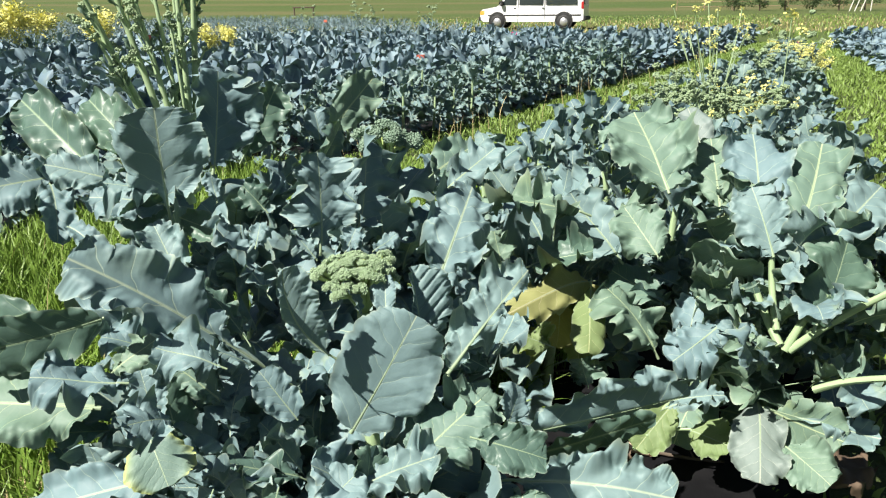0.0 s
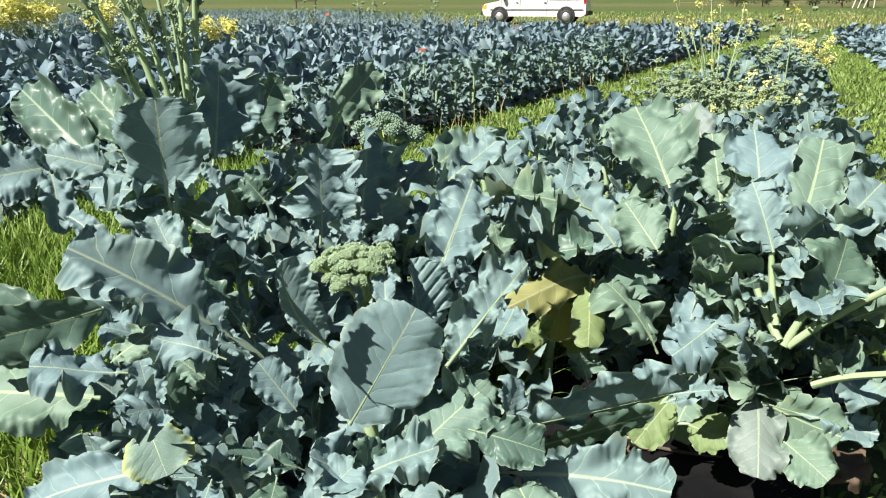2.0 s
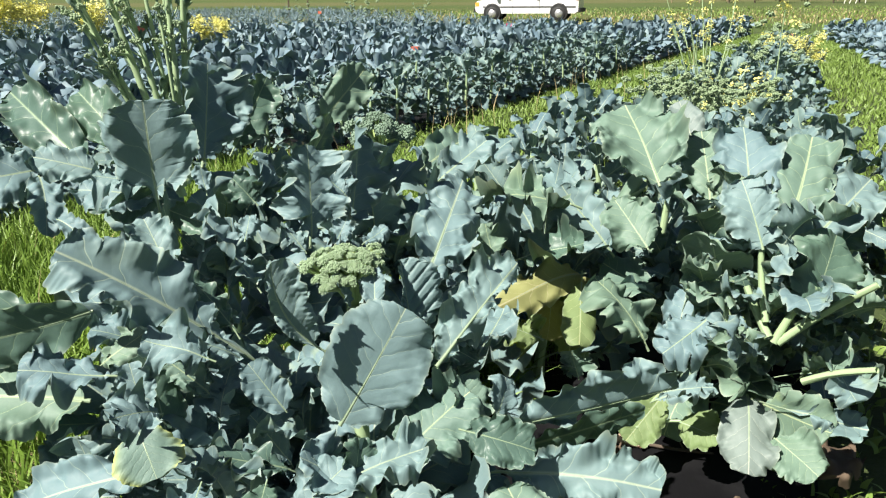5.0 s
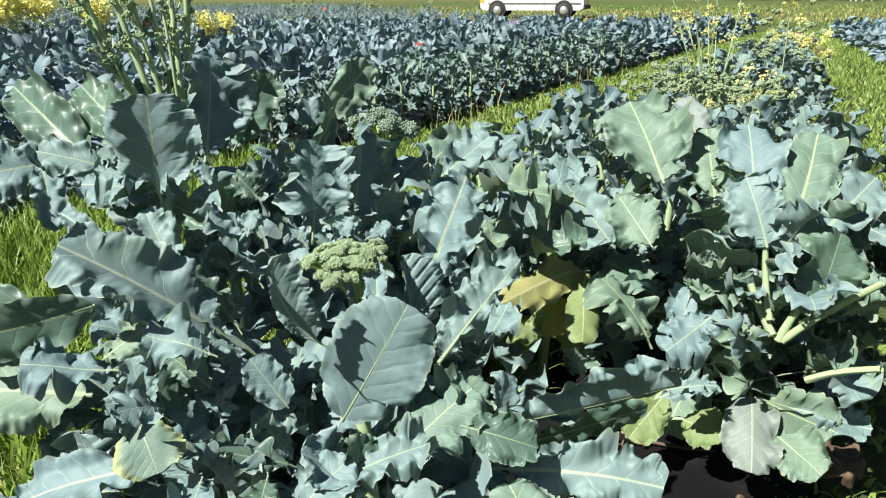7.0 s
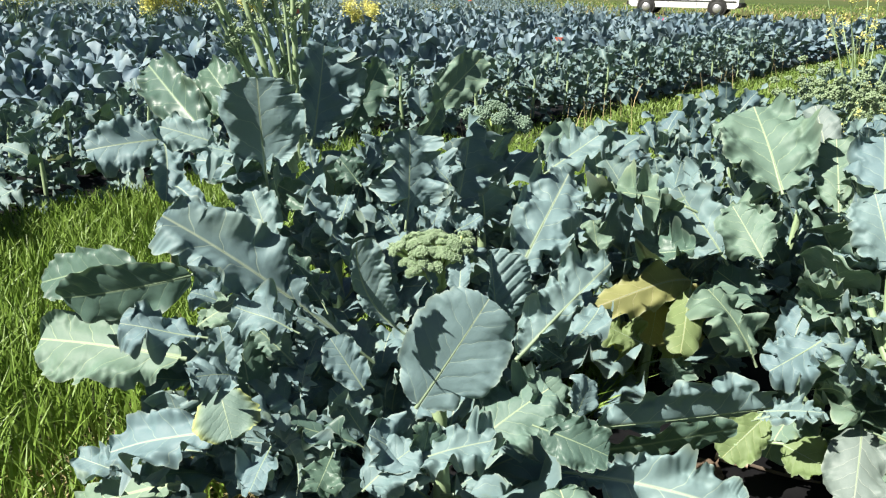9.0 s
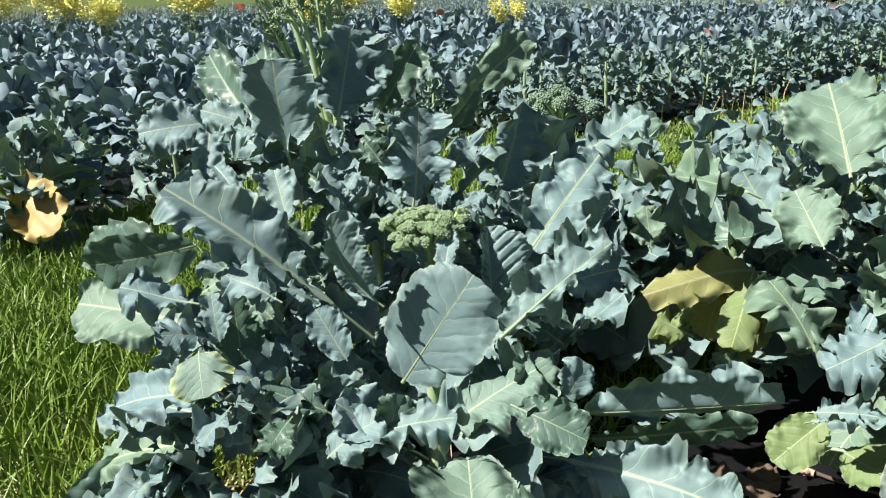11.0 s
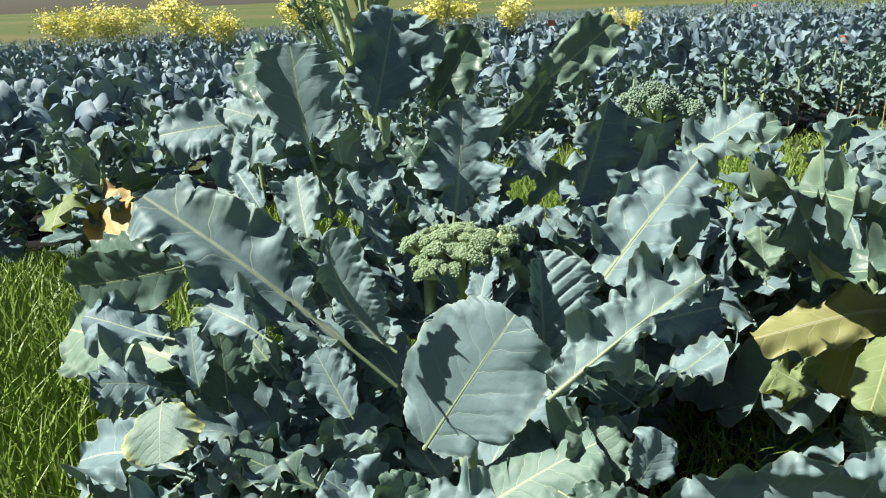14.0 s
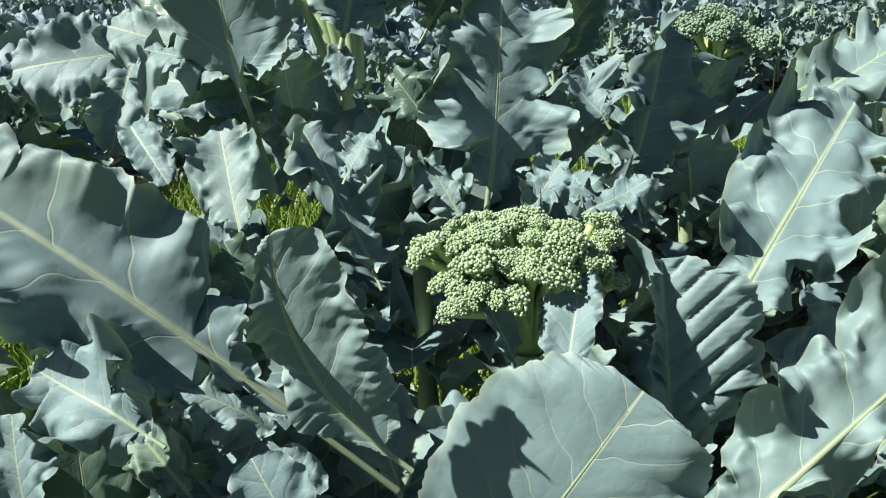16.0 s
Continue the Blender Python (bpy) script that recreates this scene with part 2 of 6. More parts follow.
# ---- leaves ----
def leaf_shape(L, W, pet=0.25, arch=0.1, cup=0.25, ruffle=0.12, lobes=0.2, curl=0.0, twist=0.0, wave=0.045, seed=0, n=30, m=13, bow=0.0, pleat=0.006,
               left=None, right=None, halves=(1.0, 1.0), blunt=0.80, belly=0.42):
    """Blade grid along +Y, upper face to +Z: arrays of points, faces, uv, edge, and the midline.

    The rows run from the midrib out to a rounded outline. Notches (place along the margin, depth, width) part it into uneven
    lobes, each one tilted by itself; the blade lies nearly flat inside and ruffles towards its margin.
    left and right set the notches of a half, halves the widths of the two, cup one slope or one for each half."""
    rg = np.random.default_rng(seed + 11)
    k0 = 6 if n > 16 else 2
    nb = n - k0
    phi = np.pi * np.linspace(0.02, 1.0, nb)
    tau = phi / np.pi
    y0 = pet + (1 - pet) * (0.5 - 0.5 * np.cos(phi))
    x0 = np.sin(phi) ** blunt * (1 - 0.62 * belly + belly * tau) / 1.02
    b0 = (y0 - pet) / (1 - pet)
    H = (1 - pet) * L / 2
    mid_y = np.concatenate([np.linspace(0, pet, k0 + 1)[:k0], y0 - 0.30 * x0 * b0 * (1 - b0) * min(1.0, 1.4 * W / (2 * H))])
    mid_y = np.maximum.accumulate(mid_y)
    side_x, side_y, lift = np.zeros((n, 2)), np.zeros((n, 2)), np.zeros((n, 2))
    sp = np.linspace(0, 1, k0 + 1)[:k0]
    least = 1.2 / nb
    for k, given in enumerate((left, right)):
        if given is None:
            c = int(rg.integers(3, 6))
            given = [((j + rg.uniform(0.15, 0.85)) / c * 0.86 + 0.04, min(0.6, lobes * rg.uniform(0.3, 2.2)), rg.uniform(0.014, 0.030)) for j in range(c)]
        push, tilt, last = np.zeros(nb), np.zeros(nb), -0.05
        for t0, deep, w in given:
            q = np.abs(tau - t0) / max(0.8 * w, least)
            push += -deep * np.exp(-q ** 1.6)
        for t0, deep, w in (*given, (1.06, 0, 0)):
            q = np.clip((tau - last) / (t0 - last), 0, 1)
            here = (tau >= last) & (tau < t0)
            tilt = np.where(here, rg.uniform(-1.0, 1.1) * np.sin(np.pi * q), tilt)
            push += np.where(here, rg.uniform(0.0, 0.10) * min(1.0, 4 * lobes) * np.sin(np.pi * q), 0)
            last = t0
        for f, amp in ((3.0, 0.030), (6.5, 0.030), (12.0, 0.018), (21.0, 0.012), (36.0, 0.010)):
            if f * 5 < nb:
                push += amp * min(1.0, 0.4 + 3 * lobes) * np.sin(2 * np.pi * (f * rg.uniform(0.8, 1.2) * tau + rg.random()) + 1.5 * np.sin(f * tau + rg.random() * 6))
        push *= np.minimum(1, (1 - tau) * 14 + 0.15)
        ww = W / 2 * halves[k]
        nx, ny = np.sin(phi) / ww, -np.cos(phi) / H
        k2 = np.sqrt(nx * nx + ny * ny)
        side_x[k0:, k] = np.maximum(ww * x0 + W / 2 * push * (nx / k2), 0.02 * W * np.sin(phi))
        side_y[k0:, k] = L * y0 + W / 2 * push * (ny / k2)
        ear = np.exp(-((sp - rg.uniform(0.7, 0.95)) / 0.16) ** 2) * rg.uniform(0.08, 0.30) * min(1.0, lobes * 4) * (pet > 0.12)
        side_x[:k0, k] = np.maximum(W / 2 * ear, 0.0015 * L)
        side_y[:k0, k] = L * mid_y[:k0]
        lift[k0:, k] = np.convolve(np.pad(tilt, 2, "edge"), (0.1, 0.25, 0.3, 0.25, 0.1), "valid")
    u = np.linspace(-1, 1, m)
    u = np.sign(u) * np.abs(u) ** 0.82
    au = np.abs(u)[None]
    sgn = np.sign(u)[None]
    ww = np.where(u[None] < 0, side_x[:, :1], side_x[:, 1:])
    X = sgn * au * ww
    Y = L * mid_y[:, None] * (1 - au) + au * np.where(u[None] < 0, side_y[:, :1], side_y[:, 1:])
    t = Y / L

    def swell(length, waves):
        """Smooth uneven relief, about one unit high, with hollows of that length."""
        h = np.zeros_like(X)
        for _ in range(waves):
            g, q = rg.uniform(0, 6.283), 6.283 / (length * rg.uniform(0.75, 1.35))
            h += np.sin(q * (X * math.cos(g) + Y * math.sin(g)) + rg.uniform(0, 6.283))
        return h * math.sqrt(2 / waves)

    full = np.concatenate([np.full(k0, 0.02), np.sin(phi) ** 0.5])[:, None]
    fine = 9 * L / nb
    cl, cr = cup if isinstance(cup, tuple) else (cup, cup)
    slope_x = np.where(u[None] < 0, cl, cr)
    z = slope_x * np.abs(X) - curl * au ** 4 * ww
    tilts = np.where(u[None] < 0, lift[:, :1], lift[:, 1:])
    z = z + ruffle * W * full * (0.85 * au ** 1.7 * tilts + 0.80 * au ** 1.5 * swell(max(0.50 * W, fine), 5))
    if fine < 0.32 * W:
        z = z + ruffle * W * full * 0.46 * au ** 2.2 * swell(0.24 * W, 6)
    if fine < 0.15 * W:
        z = z + ruffle * W * full * 0.15 * au ** 2.5 * swell(0.10 * W, 7)
    rim = np.clip((au - 0.66) / 0.34, 0, 1) ** 1.6
    z = z + ruffle * W * full * 1.25 * rim * swell(max(0.75 * W, fine), 4)
    z = z + wave * L * full * 0.9 * swell(1.1 * L, 3) * (0.3 + 0.7 * au)
    if n > 30:
        vein = (t - 0.75 * (np.abs(X) / L) ** 0.85) * 6.5 + 0.37 * (u[None] > 0) + 0.45
        gap = np.minimum(np.abs(vein % 1.0 - 0.5) * 5.0, 1.0) ** 0.7
        z = z + pleat * W * gap * np.minimum(au * 4, 1) * (1 - au ** 3) * full
    uv = np.stack([X / L + 0.5, t], -1)
    X = X * np.cos(np.arctan(np.abs(slope_x)) * 0.9)
    tw = twist * t
    xx, zz = X * np.cos(tw) - z * np.sin(tw), X * np.sin(tw) + z * np.cos(tw)
    slope = arch * 4 * (1 - 2 * t)
    k3 = np.sqrt(1 + slope * slope)
    pts = np.stack([xx + bow * L * 4 * t * (1 - t), Y - zz * slope / k3, arch * L * 4 * t * (1 - t) + zz / k3], -1)
    edge = np.broadcast_to(au, (n, m))
    return pts.reshape(-1, 3), grid_faces(n, m), uv.reshape(-1, 2), edge.ravel(), pts[:, m // 2], mid_y


def leaf_meshes(name, mat, L, W, rib=0.006, **kw):
    """The blade mesh and the midrib mesh of one leaf."""
    v, f, uv, edge, mid, s = leaf_shape(L, W, **kw)
    blade = mesh_np(name, v, f, [mat], uv, edge)
    keep = np.unique(np.searchsorted(s, np.linspace(0, 0.93, 12)).clip(0, len(s) - 1))
    r = 0.85 * rib * np.maximum(1.0 - 0.92 * s[keep], 0.08)
    c = mid[keep].copy()
    c[:, 2] -= 0.7 * r
    rv, rf = tube(c, r, 7)
    return blade, mesh_np("midrib", rv, rf, [M_RIB])


def leaf_frame(base, tip, face):
    """The pose that lays +Y from base to tip with +Z as near as can be to face."""
    b, t = Vector(base), Vector(tip)
    y = (t - b).normalized()
    z = Vector(face)
    z = (z - z.dot(y) * y).normalized()
    x = y.cross(z)
    return Matrix.Translation(b) @ Matrix((x, y, z)).transposed().to_4x4(), (t - b).length


def add_leaf(plant, base, tip, face, W, mat=None, label="", rib=0.006, **kw):
    """One leaf laid from base to tip in world metres, its upper side turned to face, with its midrib under it."""
    m, L = leaf_frame(base, tip, face)
    blade, ribm = leaf_meshes("leaf", mat or M_BLUE, L, W, rib, **kw)
    ob = part("leaf", blade, plant, label, plant.matrix_world.inverted() @ m)
    part("midrib", ribm, ob)
    return ob


def thing(name, x, y, z, label, category, group="", rz=0.0, s=1.0):
    ob = new(name)
    ob.matrix_basis = pose(x, y, z, 0, 0, rz) @ Matrix.Diagonal((s, s, s, 1))
    ob.empty_display_size = 0.1
    bpy.context.view_layer.update()
    return tagged(ob, label, category, group)


LEAF_SET = {}


def leaf_set(tag, mat, count, n, m, seed, cut=(0.16, 0.38), wide=(0.56, 0.76)):
    """Shared leaf meshes of unit length for filling plants."""
    rg = np.random.default_rng(seed)
    out = []
    for k in range(count):
        kw = dict(pet=rg.uniform(0.12, 0.28), arch=rg.uniform(0.02, 0.16), cup=rg.uniform(0.05, 0.45), ruffle=rg.uniform(0.07, 0.17),
                  lobes=rg.uniform(*cut), curl=rg.uniform(0.0, 0.35), twist=rg.uniform(-0.5, 0.5), wave=rg.uniform(0.03, 0.07), seed=seed + k, n=n, m=m, bow=rg.uniform(-0.04, 0.04))
        out.append(leaf_meshes("leaf", mat, 1.0, rg.uniform(*wide), 0.014, **kw))
    LEAF_SET[tag] = out
    return out


def fill_leaves(plant, sets, count, H, rg, zlo=0.08, zhi=0.8, length=(0.22, 0.42), elev=(-15, 70), sx=0.0, sy=0.0, sector=None, ribs=True, clear=None):
    """Leaves round a stem, low ones drooping, upper ones standing; local to the plant."""
    turn = rg.uniform(0, 6.28)
    for i in range(count):
        f = (i + rg.uniform(0, 0.8)) / count
        a = turn + i * 2.39996 + rg.uniform(-0.35, 0.35)
        if sector:
            a = radians(rg.uniform(*sector))
        z = H * (zlo + (zhi - zlo) * f)
        e = radians(elev[0] + (elev[1] - elev[0]) * f ** 1.2 + rg.uniform(-14, 14))
        L = length[1] + (length[0] - length[1]) * abs(f - 0.4) / 0.6 + rg.uniform(-0.03, 0.03)
        d = Vector((math.cos(a) * math.cos(e), math.sin(a) * math.cos(e), math.sin(e)))
        up = Vector((-math.cos(a) * math.sin(e), -math.sin(a) * math.sin(e), math.cos(e))) + Vector(rg.uniform(-0.3, 0.3, 3))
        b = Vector((sx * f + d.x * 0.012, sy * f + d.y * 0.012, z))
        m, _ = leaf_frame(b, b + d, up)
        tip = plant.matrix_world @ (b + d * L)
        if clear and all(lo < v < hi for v, (lo, hi) in zip(tip, clear)):
            continue
        blade, ribm = sets[int(rg.integers(len(sets)))]
        ob = part("leaf", blade, plant, "", m @ Matrix.Diagonal((L * rg.uniform(0.85, 1.2), L, L, 1)))
        if ribs:
            part("midrib", ribm, ob)


def fill_canopy(plant, centre, radii, count, sets, length, seed, low=-0.25, ribs=True, clear=None):
    """Side-shoot leaves through the body of a plant, pointing outwards and up; local to the plant."""
    rg = np.random.default_rng(seed)
    c, r = Vector(centre), Vector(radii)
    for _ in range(count):
        a, h = rg.uniform(0, 6.283), rg.uniform(low, 1.0)
        k = math.sqrt(max(0.0, 1 - h * h))
        d = Vector((math.cos(a) * k, math.sin(a) * k, h))
        f = rg.uniform(0.25, 0.75)
        b = c + Vector((d.x * r.x, d.y * r.y, d.z * r.z)) * f
        e = rg.uniform(-0.2, 1.0)
        way = Vector((d.x, d.y, 0.35 * d.z + e)) + Vector(rg.normal(0, 0.35, 3))
        up = Vector((-0.35 * d.x - 0.3, -0.35 * d.y - 0.3, 1.0)) + Vector(rg.normal(0, 0.4, 3))
        m, _ = leaf_frame(b, b + way.normalized(), up)
        L = rg.uniform(*length)
        tip = plant.matrix_world @ (b + way.normalized() * L)
        blade, ribm = sets[int(rg.integers(len(sets)))]
        if clear and all(lo < v < hi for v, (lo, hi) in zip(tip, clear)):
            continue
        ob = part("leaf", blade, plant, "", m @ Matrix.Diagonal((L * rg.uniform(0.85, 1.2), L, L, 1)))
        if ribs:
            part("midrib", ribm, ob)


def stem_mesh(H, r, seed=0, lean=(0, 0)):
    rg = np.random.default_rng(seed)
    t = np.linspace(0, 1, 10)
    p = np.stack([lean[0] * t + 0.012 * np.sin(4 * t + rg.random() * 6), lean[1] * t + 0.012 * np.sin(5 * t + rg.random() * 6), -0.02 + (H + 0.02) * t], 1)
    k = 1 + 0.12 * np.sin(np.arange(10) * 2.1)
    v, f = tube(p, r * (1.1 - 0.5 * t) * k, 10)
    return mesh_np("stem", v, f, [M_STEM])


# ---- flower heads ----
def blob(r, sub=1):
    bm = bmesh.new()
    bmesh.ops.create_icosphere(bm, subdivisions=sub, radius=r)
    v = np.array([x.co[:] for x in bm.verts])
    f = np.array([[q.index for q in x.verts] for x in bm.faces])
    bm.free()
    return v, f


ICO, CORE = blob(1.0, 1), blob(1.0, 2)


def floret_mesh(r, bead, seed, sub=ICO, mat=None):
    """A domed cluster of small round buds on top of a short branch."""
    rg = np.random.default_rng(seed)
    n = int(2.3 * (r / bead) ** 2)
    pieces = [(CORE[0] * r * (0.74, 0.74, 0.6), CORE[1])]
    for i in range(n):
        k = (i + 0.5) / n
        th, ph = math.acos(1 - 1.15 * k), i * 2.39996
        lump = 1.0 + 0.16 * math.sin(ph * 3 + seed) * math.sin(th * 4 + seed)
        c = np.array((math.sin(th) * math.cos(ph), math.sin(th) * math.sin(ph), math.cos(th) * 0.8)) * r * lump * rg.uniform(0.86, 1.12) + rg.normal(0, bead * 0.45, 3)
        pieces.append((sub[0] * bead * rg.uniform(0.65, 1.3) + c, sub[1]))
    v, f = joined(pieces)
    return mesh_np("floret", v, f, [mat or M_BUD])


FLORETS_BLUE = [floret_mesh(0.0185, 0.0034, 15 + k, mat=M_BUD_BLUE) for k in range(3)]
FLORETS = [floret_mesh(0.0185, 0.0030, 5 + k) for k in range(4)]


def stalk_mesh(name, a, b, r0, r1, mat, bend=0.0, sides=7):
    a, b = np.array(a, float), np.array(b, float)
    t = np.linspace(0, 1, 6)[:, None]
    p = a + (b - a) * t + np.array((bend, -bend, 0)) * np.sin(np.pi * t)
    v, f = tube(p, r0 + (r1 - r0) * t[:, 0], sides)
    return mesh_np(name, v, f, [mat])


def add_loose_head(plant, foot, clumps, seed, label, count=8, florets=FLORETS):
    """A head that has opened into clumps of florets; clumps are (x, y, z, radius) in world metres."""
    rg = np.random.default_rng(seed)
    head = new("head", stalk_mesh("head", (0, 0, -0.05), (0, 0, 0.03), 0.011, 0.009, M_BUDSTEM, 0.0, 10))
    head.parent, head.matrix_basis = plant, plant.matrix_world.inverted() @ Matrix.Translation(foot)
    tagged(head, label)
    for cx, cy, cz, r in clumps:
        r *= 1.04
        c = np.array((cx, cy, cz)) - np.array(foot)
        fork = np.array((c[0] * 0.45, c[1] * 0.45, 0.02 + 0.45 * c[2]))
        part("branch", stalk_mesh("branch", (0, 0, 0.0), fork, 0.0065, 0.005, M_BUDSTEM, 0.004), head)
        for i in range(count):
            k, a = math.sqrt((i + 0.3) / count), i * 2.39996 + rg.uniform(0, 6)
            d = Vector((k * math.cos(a), k * math.sin(a), math.sqrt(max(0.05, 1 - k * k)) * 0.8)) * r * rg.uniform(0.6, 1.35)
            s = r * rg.uniform(0.52, 0.74) / 0.0185
            p = Vector(c) + d
            way = (d + Vector((c[0], c[1], 0.05)) * 0.35).to_track_quat("Z", "Y").to_matrix().to_4x4()
            m = Matrix.Translation(p) @ way @ pose(0, 0, 0, 0, 0, rg.uniform(0, 360)) @ Matrix.Diagonal((s, s, s * 0.95, 1))
            part("floret", florets[int(rg.integers(len(florets)))], head, "", m)
            part("branch", stalk_mesh("branch", fork, p, 0.0050, 0.0040, M_BUDSTEM), head)
    return head


# ---- ground ----
ROW, SIDE = Vector((0.472, 0.882, 0.0)), Vector((0.882, -0.472, 0.0))     # along the beds, and across them to the right
HOME = Vector((-0.13, 1.42, 0.0))


def bed(s, p, z=0.0):
    """A place s metres along the rows and p metres across them, from the foot of the foremost plant."""
    return HOME + ROW * s + SIDE * p + Vector((0, 0, z))


def ground_material():
    m, nt, bsdf = nodes_of("field_grass")
    co = nt.nodes.new("ShaderNodeTexCoord").outputs["Object"]
    big, mid, fine = noise_tex(nt, 0.05, 3, co), noise_tex(nt, 0.35, 8, co, 0.75), noise_tex(nt, 14.0, 6, co, 0.7)
    c = ramp(nt, big, ((0.35, (0.060, 0.105, 0.016)), (0.50, (0.085, 0.115, 0.026)), (0.66, (0.125, 0.120, 0.045))))
    c = mixc(nt, mth(nt, "MULTIPLY", mid, 0.6), c, (0.090, 0.150, 0.022))
    c = mixc(nt, ramp(nt, fine, ((0.40, (0.75, 0.75, 0.75)), (0.62, (0, 0, 0)))), c, (0.035, 0.055, 0.010))
    sep = nt.nodes.new("ShaderNodeSeparateXYZ")
    nt.links.new(co, sep.inputs[0])
    band = mth(nt, "SINE", mth(nt, "ADD", mth(nt, "MULTIPLY", sep.outputs[1], 0.11), mth(nt, "MULTIPLY", mid, 5.0)))
    far = mth(nt, "MULTIPLY", mth(nt, "GREATER_THAN", sep.outputs[1], 38.0), ramp(nt, band, ((0.30, (0, 0, 0)), (0.95, (0.5, 0.5, 0.5)))))
    # Near soil and thatch, toned darker for the shade between grass blades.
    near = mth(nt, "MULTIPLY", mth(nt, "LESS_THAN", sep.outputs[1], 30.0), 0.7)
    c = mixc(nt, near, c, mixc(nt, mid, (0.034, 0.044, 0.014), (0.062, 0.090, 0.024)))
    c = mixc(nt, far, c, (0.150, 0.125, 0.052))
    nt.links.new(c, bsdf.inputs["Base Color"])
    bsdf.inputs["Roughness"].default_value = 0.85
    bump(nt, bsdf, fine, 0.9, 0.04)
    return m


def sheet(name, xs, ys, zf, mat, to=None):
    """A grid of ground; zf gives the height."""
    x, y = np.meshgrid(xs, ys, indexing="ij")
    z = zf(x, y)
    v = np.stack([x.ravel(), y.ravel(), z.ravel()], 1)
    if to is not None:
        v = to(v)
    f = grid_faces(len(xs), len(ys))
    return mesh_np(name, v, f[:, ::-1], [mat])


def spread(a, b, n):
    t = np.linspace(-1, 1, n)
    return (a + b) / 2 + (b - a) / 2 * np.sign(t) * np.abs(t) ** 2.4


def ground_z(x, y):
    r = np.hypot(x, y)
    rise = 0.008 * np.clip(r - 60, 0, 400) + 0.012 * np.clip(r - 110, 0, 350)
    return -0.035 + 0.012 * np.sin(1.9 * x + 0.6 * y) * np.sin(1.3 * y) + rise


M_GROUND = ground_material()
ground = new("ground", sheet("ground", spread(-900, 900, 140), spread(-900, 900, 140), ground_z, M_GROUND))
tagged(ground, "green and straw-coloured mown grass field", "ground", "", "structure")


def plastic_material():
    m, nt, bsdf = nodes_of("black_mulch_film")
    dust, fine = noise_tex(nt, 7.0, 6), noise_tex(nt, 90.0, 3)
    c = mixc(nt, ramp(nt, dust, ((0.50, (0, 0, 0)), (0.80, (0.5, 0.5, 0.5)))), (0.005, 0.005, 0.006), (0.018, 0.018, 0.019))
    nt.links.new(c, bsdf.inputs["Base Color"])
    nt.links.new(ramp(nt, dust, ((0.3, (0.62, 0.62, 0.62)), (0.8, (0.85, 0.85, 0.85)))), bsdf.inputs["Roughness"])
    bsdf.inputs["Specular IOR Level"].default_value = 0.2
    bump(nt, bsdf, fine, 0.35, 0.002)
    return m


M_FILM = plastic_material()


def film_strip(s0, s1, p0, p1, label, seed, step=0.06):
    rg = np.random.default_rng(seed)
    a, b, c = rg.random(3) * 6
    ss, pp = np.arange(s0, s1, step * 2), np.linspace(p0, p1, max(6, int((p1 - p0) / step)))
    w = (p1 - p0) / 2

    def z(s, p):
        k = (p - (p0 + p1) / 2) / w
        return 0.012 - 0.055 * np.abs(k) ** 6 + 0.006 * np.sin(9 * p + 3 * np.sin(1.3 * s + a) + b) * np.sin(2.1 * s + c) + 0.004 * np.sin(23 * s + 11 * p)

    me = sheet("mulch_film", ss, pp, z, M_FILM, lambda v: np.array(HOME) + v[:, :1] * np.array(ROW) + v[:, 1:2] * np.array(SIDE) + v[:, 2:] * np.array((0, 0, 1.0)))
    return tagged(new("mulch_film", me), label, "mulch film", "mulch beds", "structure")


film_strip(-6.0, 5.2, -0.62, 0.78, "black plastic mulch film with dust and wrinkles", 1)
film_strip(2.3, 17.0, -1.45, -0.66, "black plastic mulch film between the rows", 2)
film_strip(-3.0, 27.0, -5.2, -3.35, "black plastic mulch film under the first block rows", 3, 0.12)



# ---- the foremost plant ----
LEAF_MID = leaf_set("mid", M_MID, 14, 22, 9, 100)
LEAF_LOW = leaf_set("low", M_BLUE, 16, 56, 11, 300, (0.06, 0.24), (0.62, 0.86))

hero = thing("broccoli_plant", -0.13, 1.42, 0.0, "large blue-green broccoli plant with a ripe green head", "broccoli plant", "broccoli plants in the near bed")
part("stem", stem_mesh(0.74, 0.019, 3, (0.0, 0.045)), hero)
rgc = np.random.default_rng(31)
CLUMPS = []
for k in range(34):
    f, a = math.sqrt((k + 0.4) / 34), 2.39996 * k
    along, across = 0.080 * f * math.cos(a), 0.052 * f * math.sin(a)
    drop = 0.030 * f * f * (1.5 if across < 0 else 0.7)
    CLUMPS.append((-0.150 + 0.817 * along - 0.577 * across, 1.482 + 0.577 * along + 0.817 * across, 0.833 + 0.10 * across - drop + rgc.uniform(-0.008, 0.007), rgc.uniform(0.0090, 0.0150)))
add_loose_head(hero, (-0.145, 1.472, 0.735), CLUMPS, 3, "green broccoli head opening into clumps of small buds", 6)
fill_leaves(hero, LEAF_LOW, 20, 0.55, np.random.default_rng(41), 0.15, 0.80, (0.2, 0.32), (-20, 20), clear=((-0.30, 0.14), (0.9, 1.62), (0.46, 1.2)))
fill_canopy(hero, (-0.06, -0.05, 0.30), (0.52, 0.40, 0.42), 120, LEAF_LOW, (0.09, 0.19), 42, ribs=False, clear=((-0.30, 0.34), (0.9, 1.58), (0.36, 1.2)))


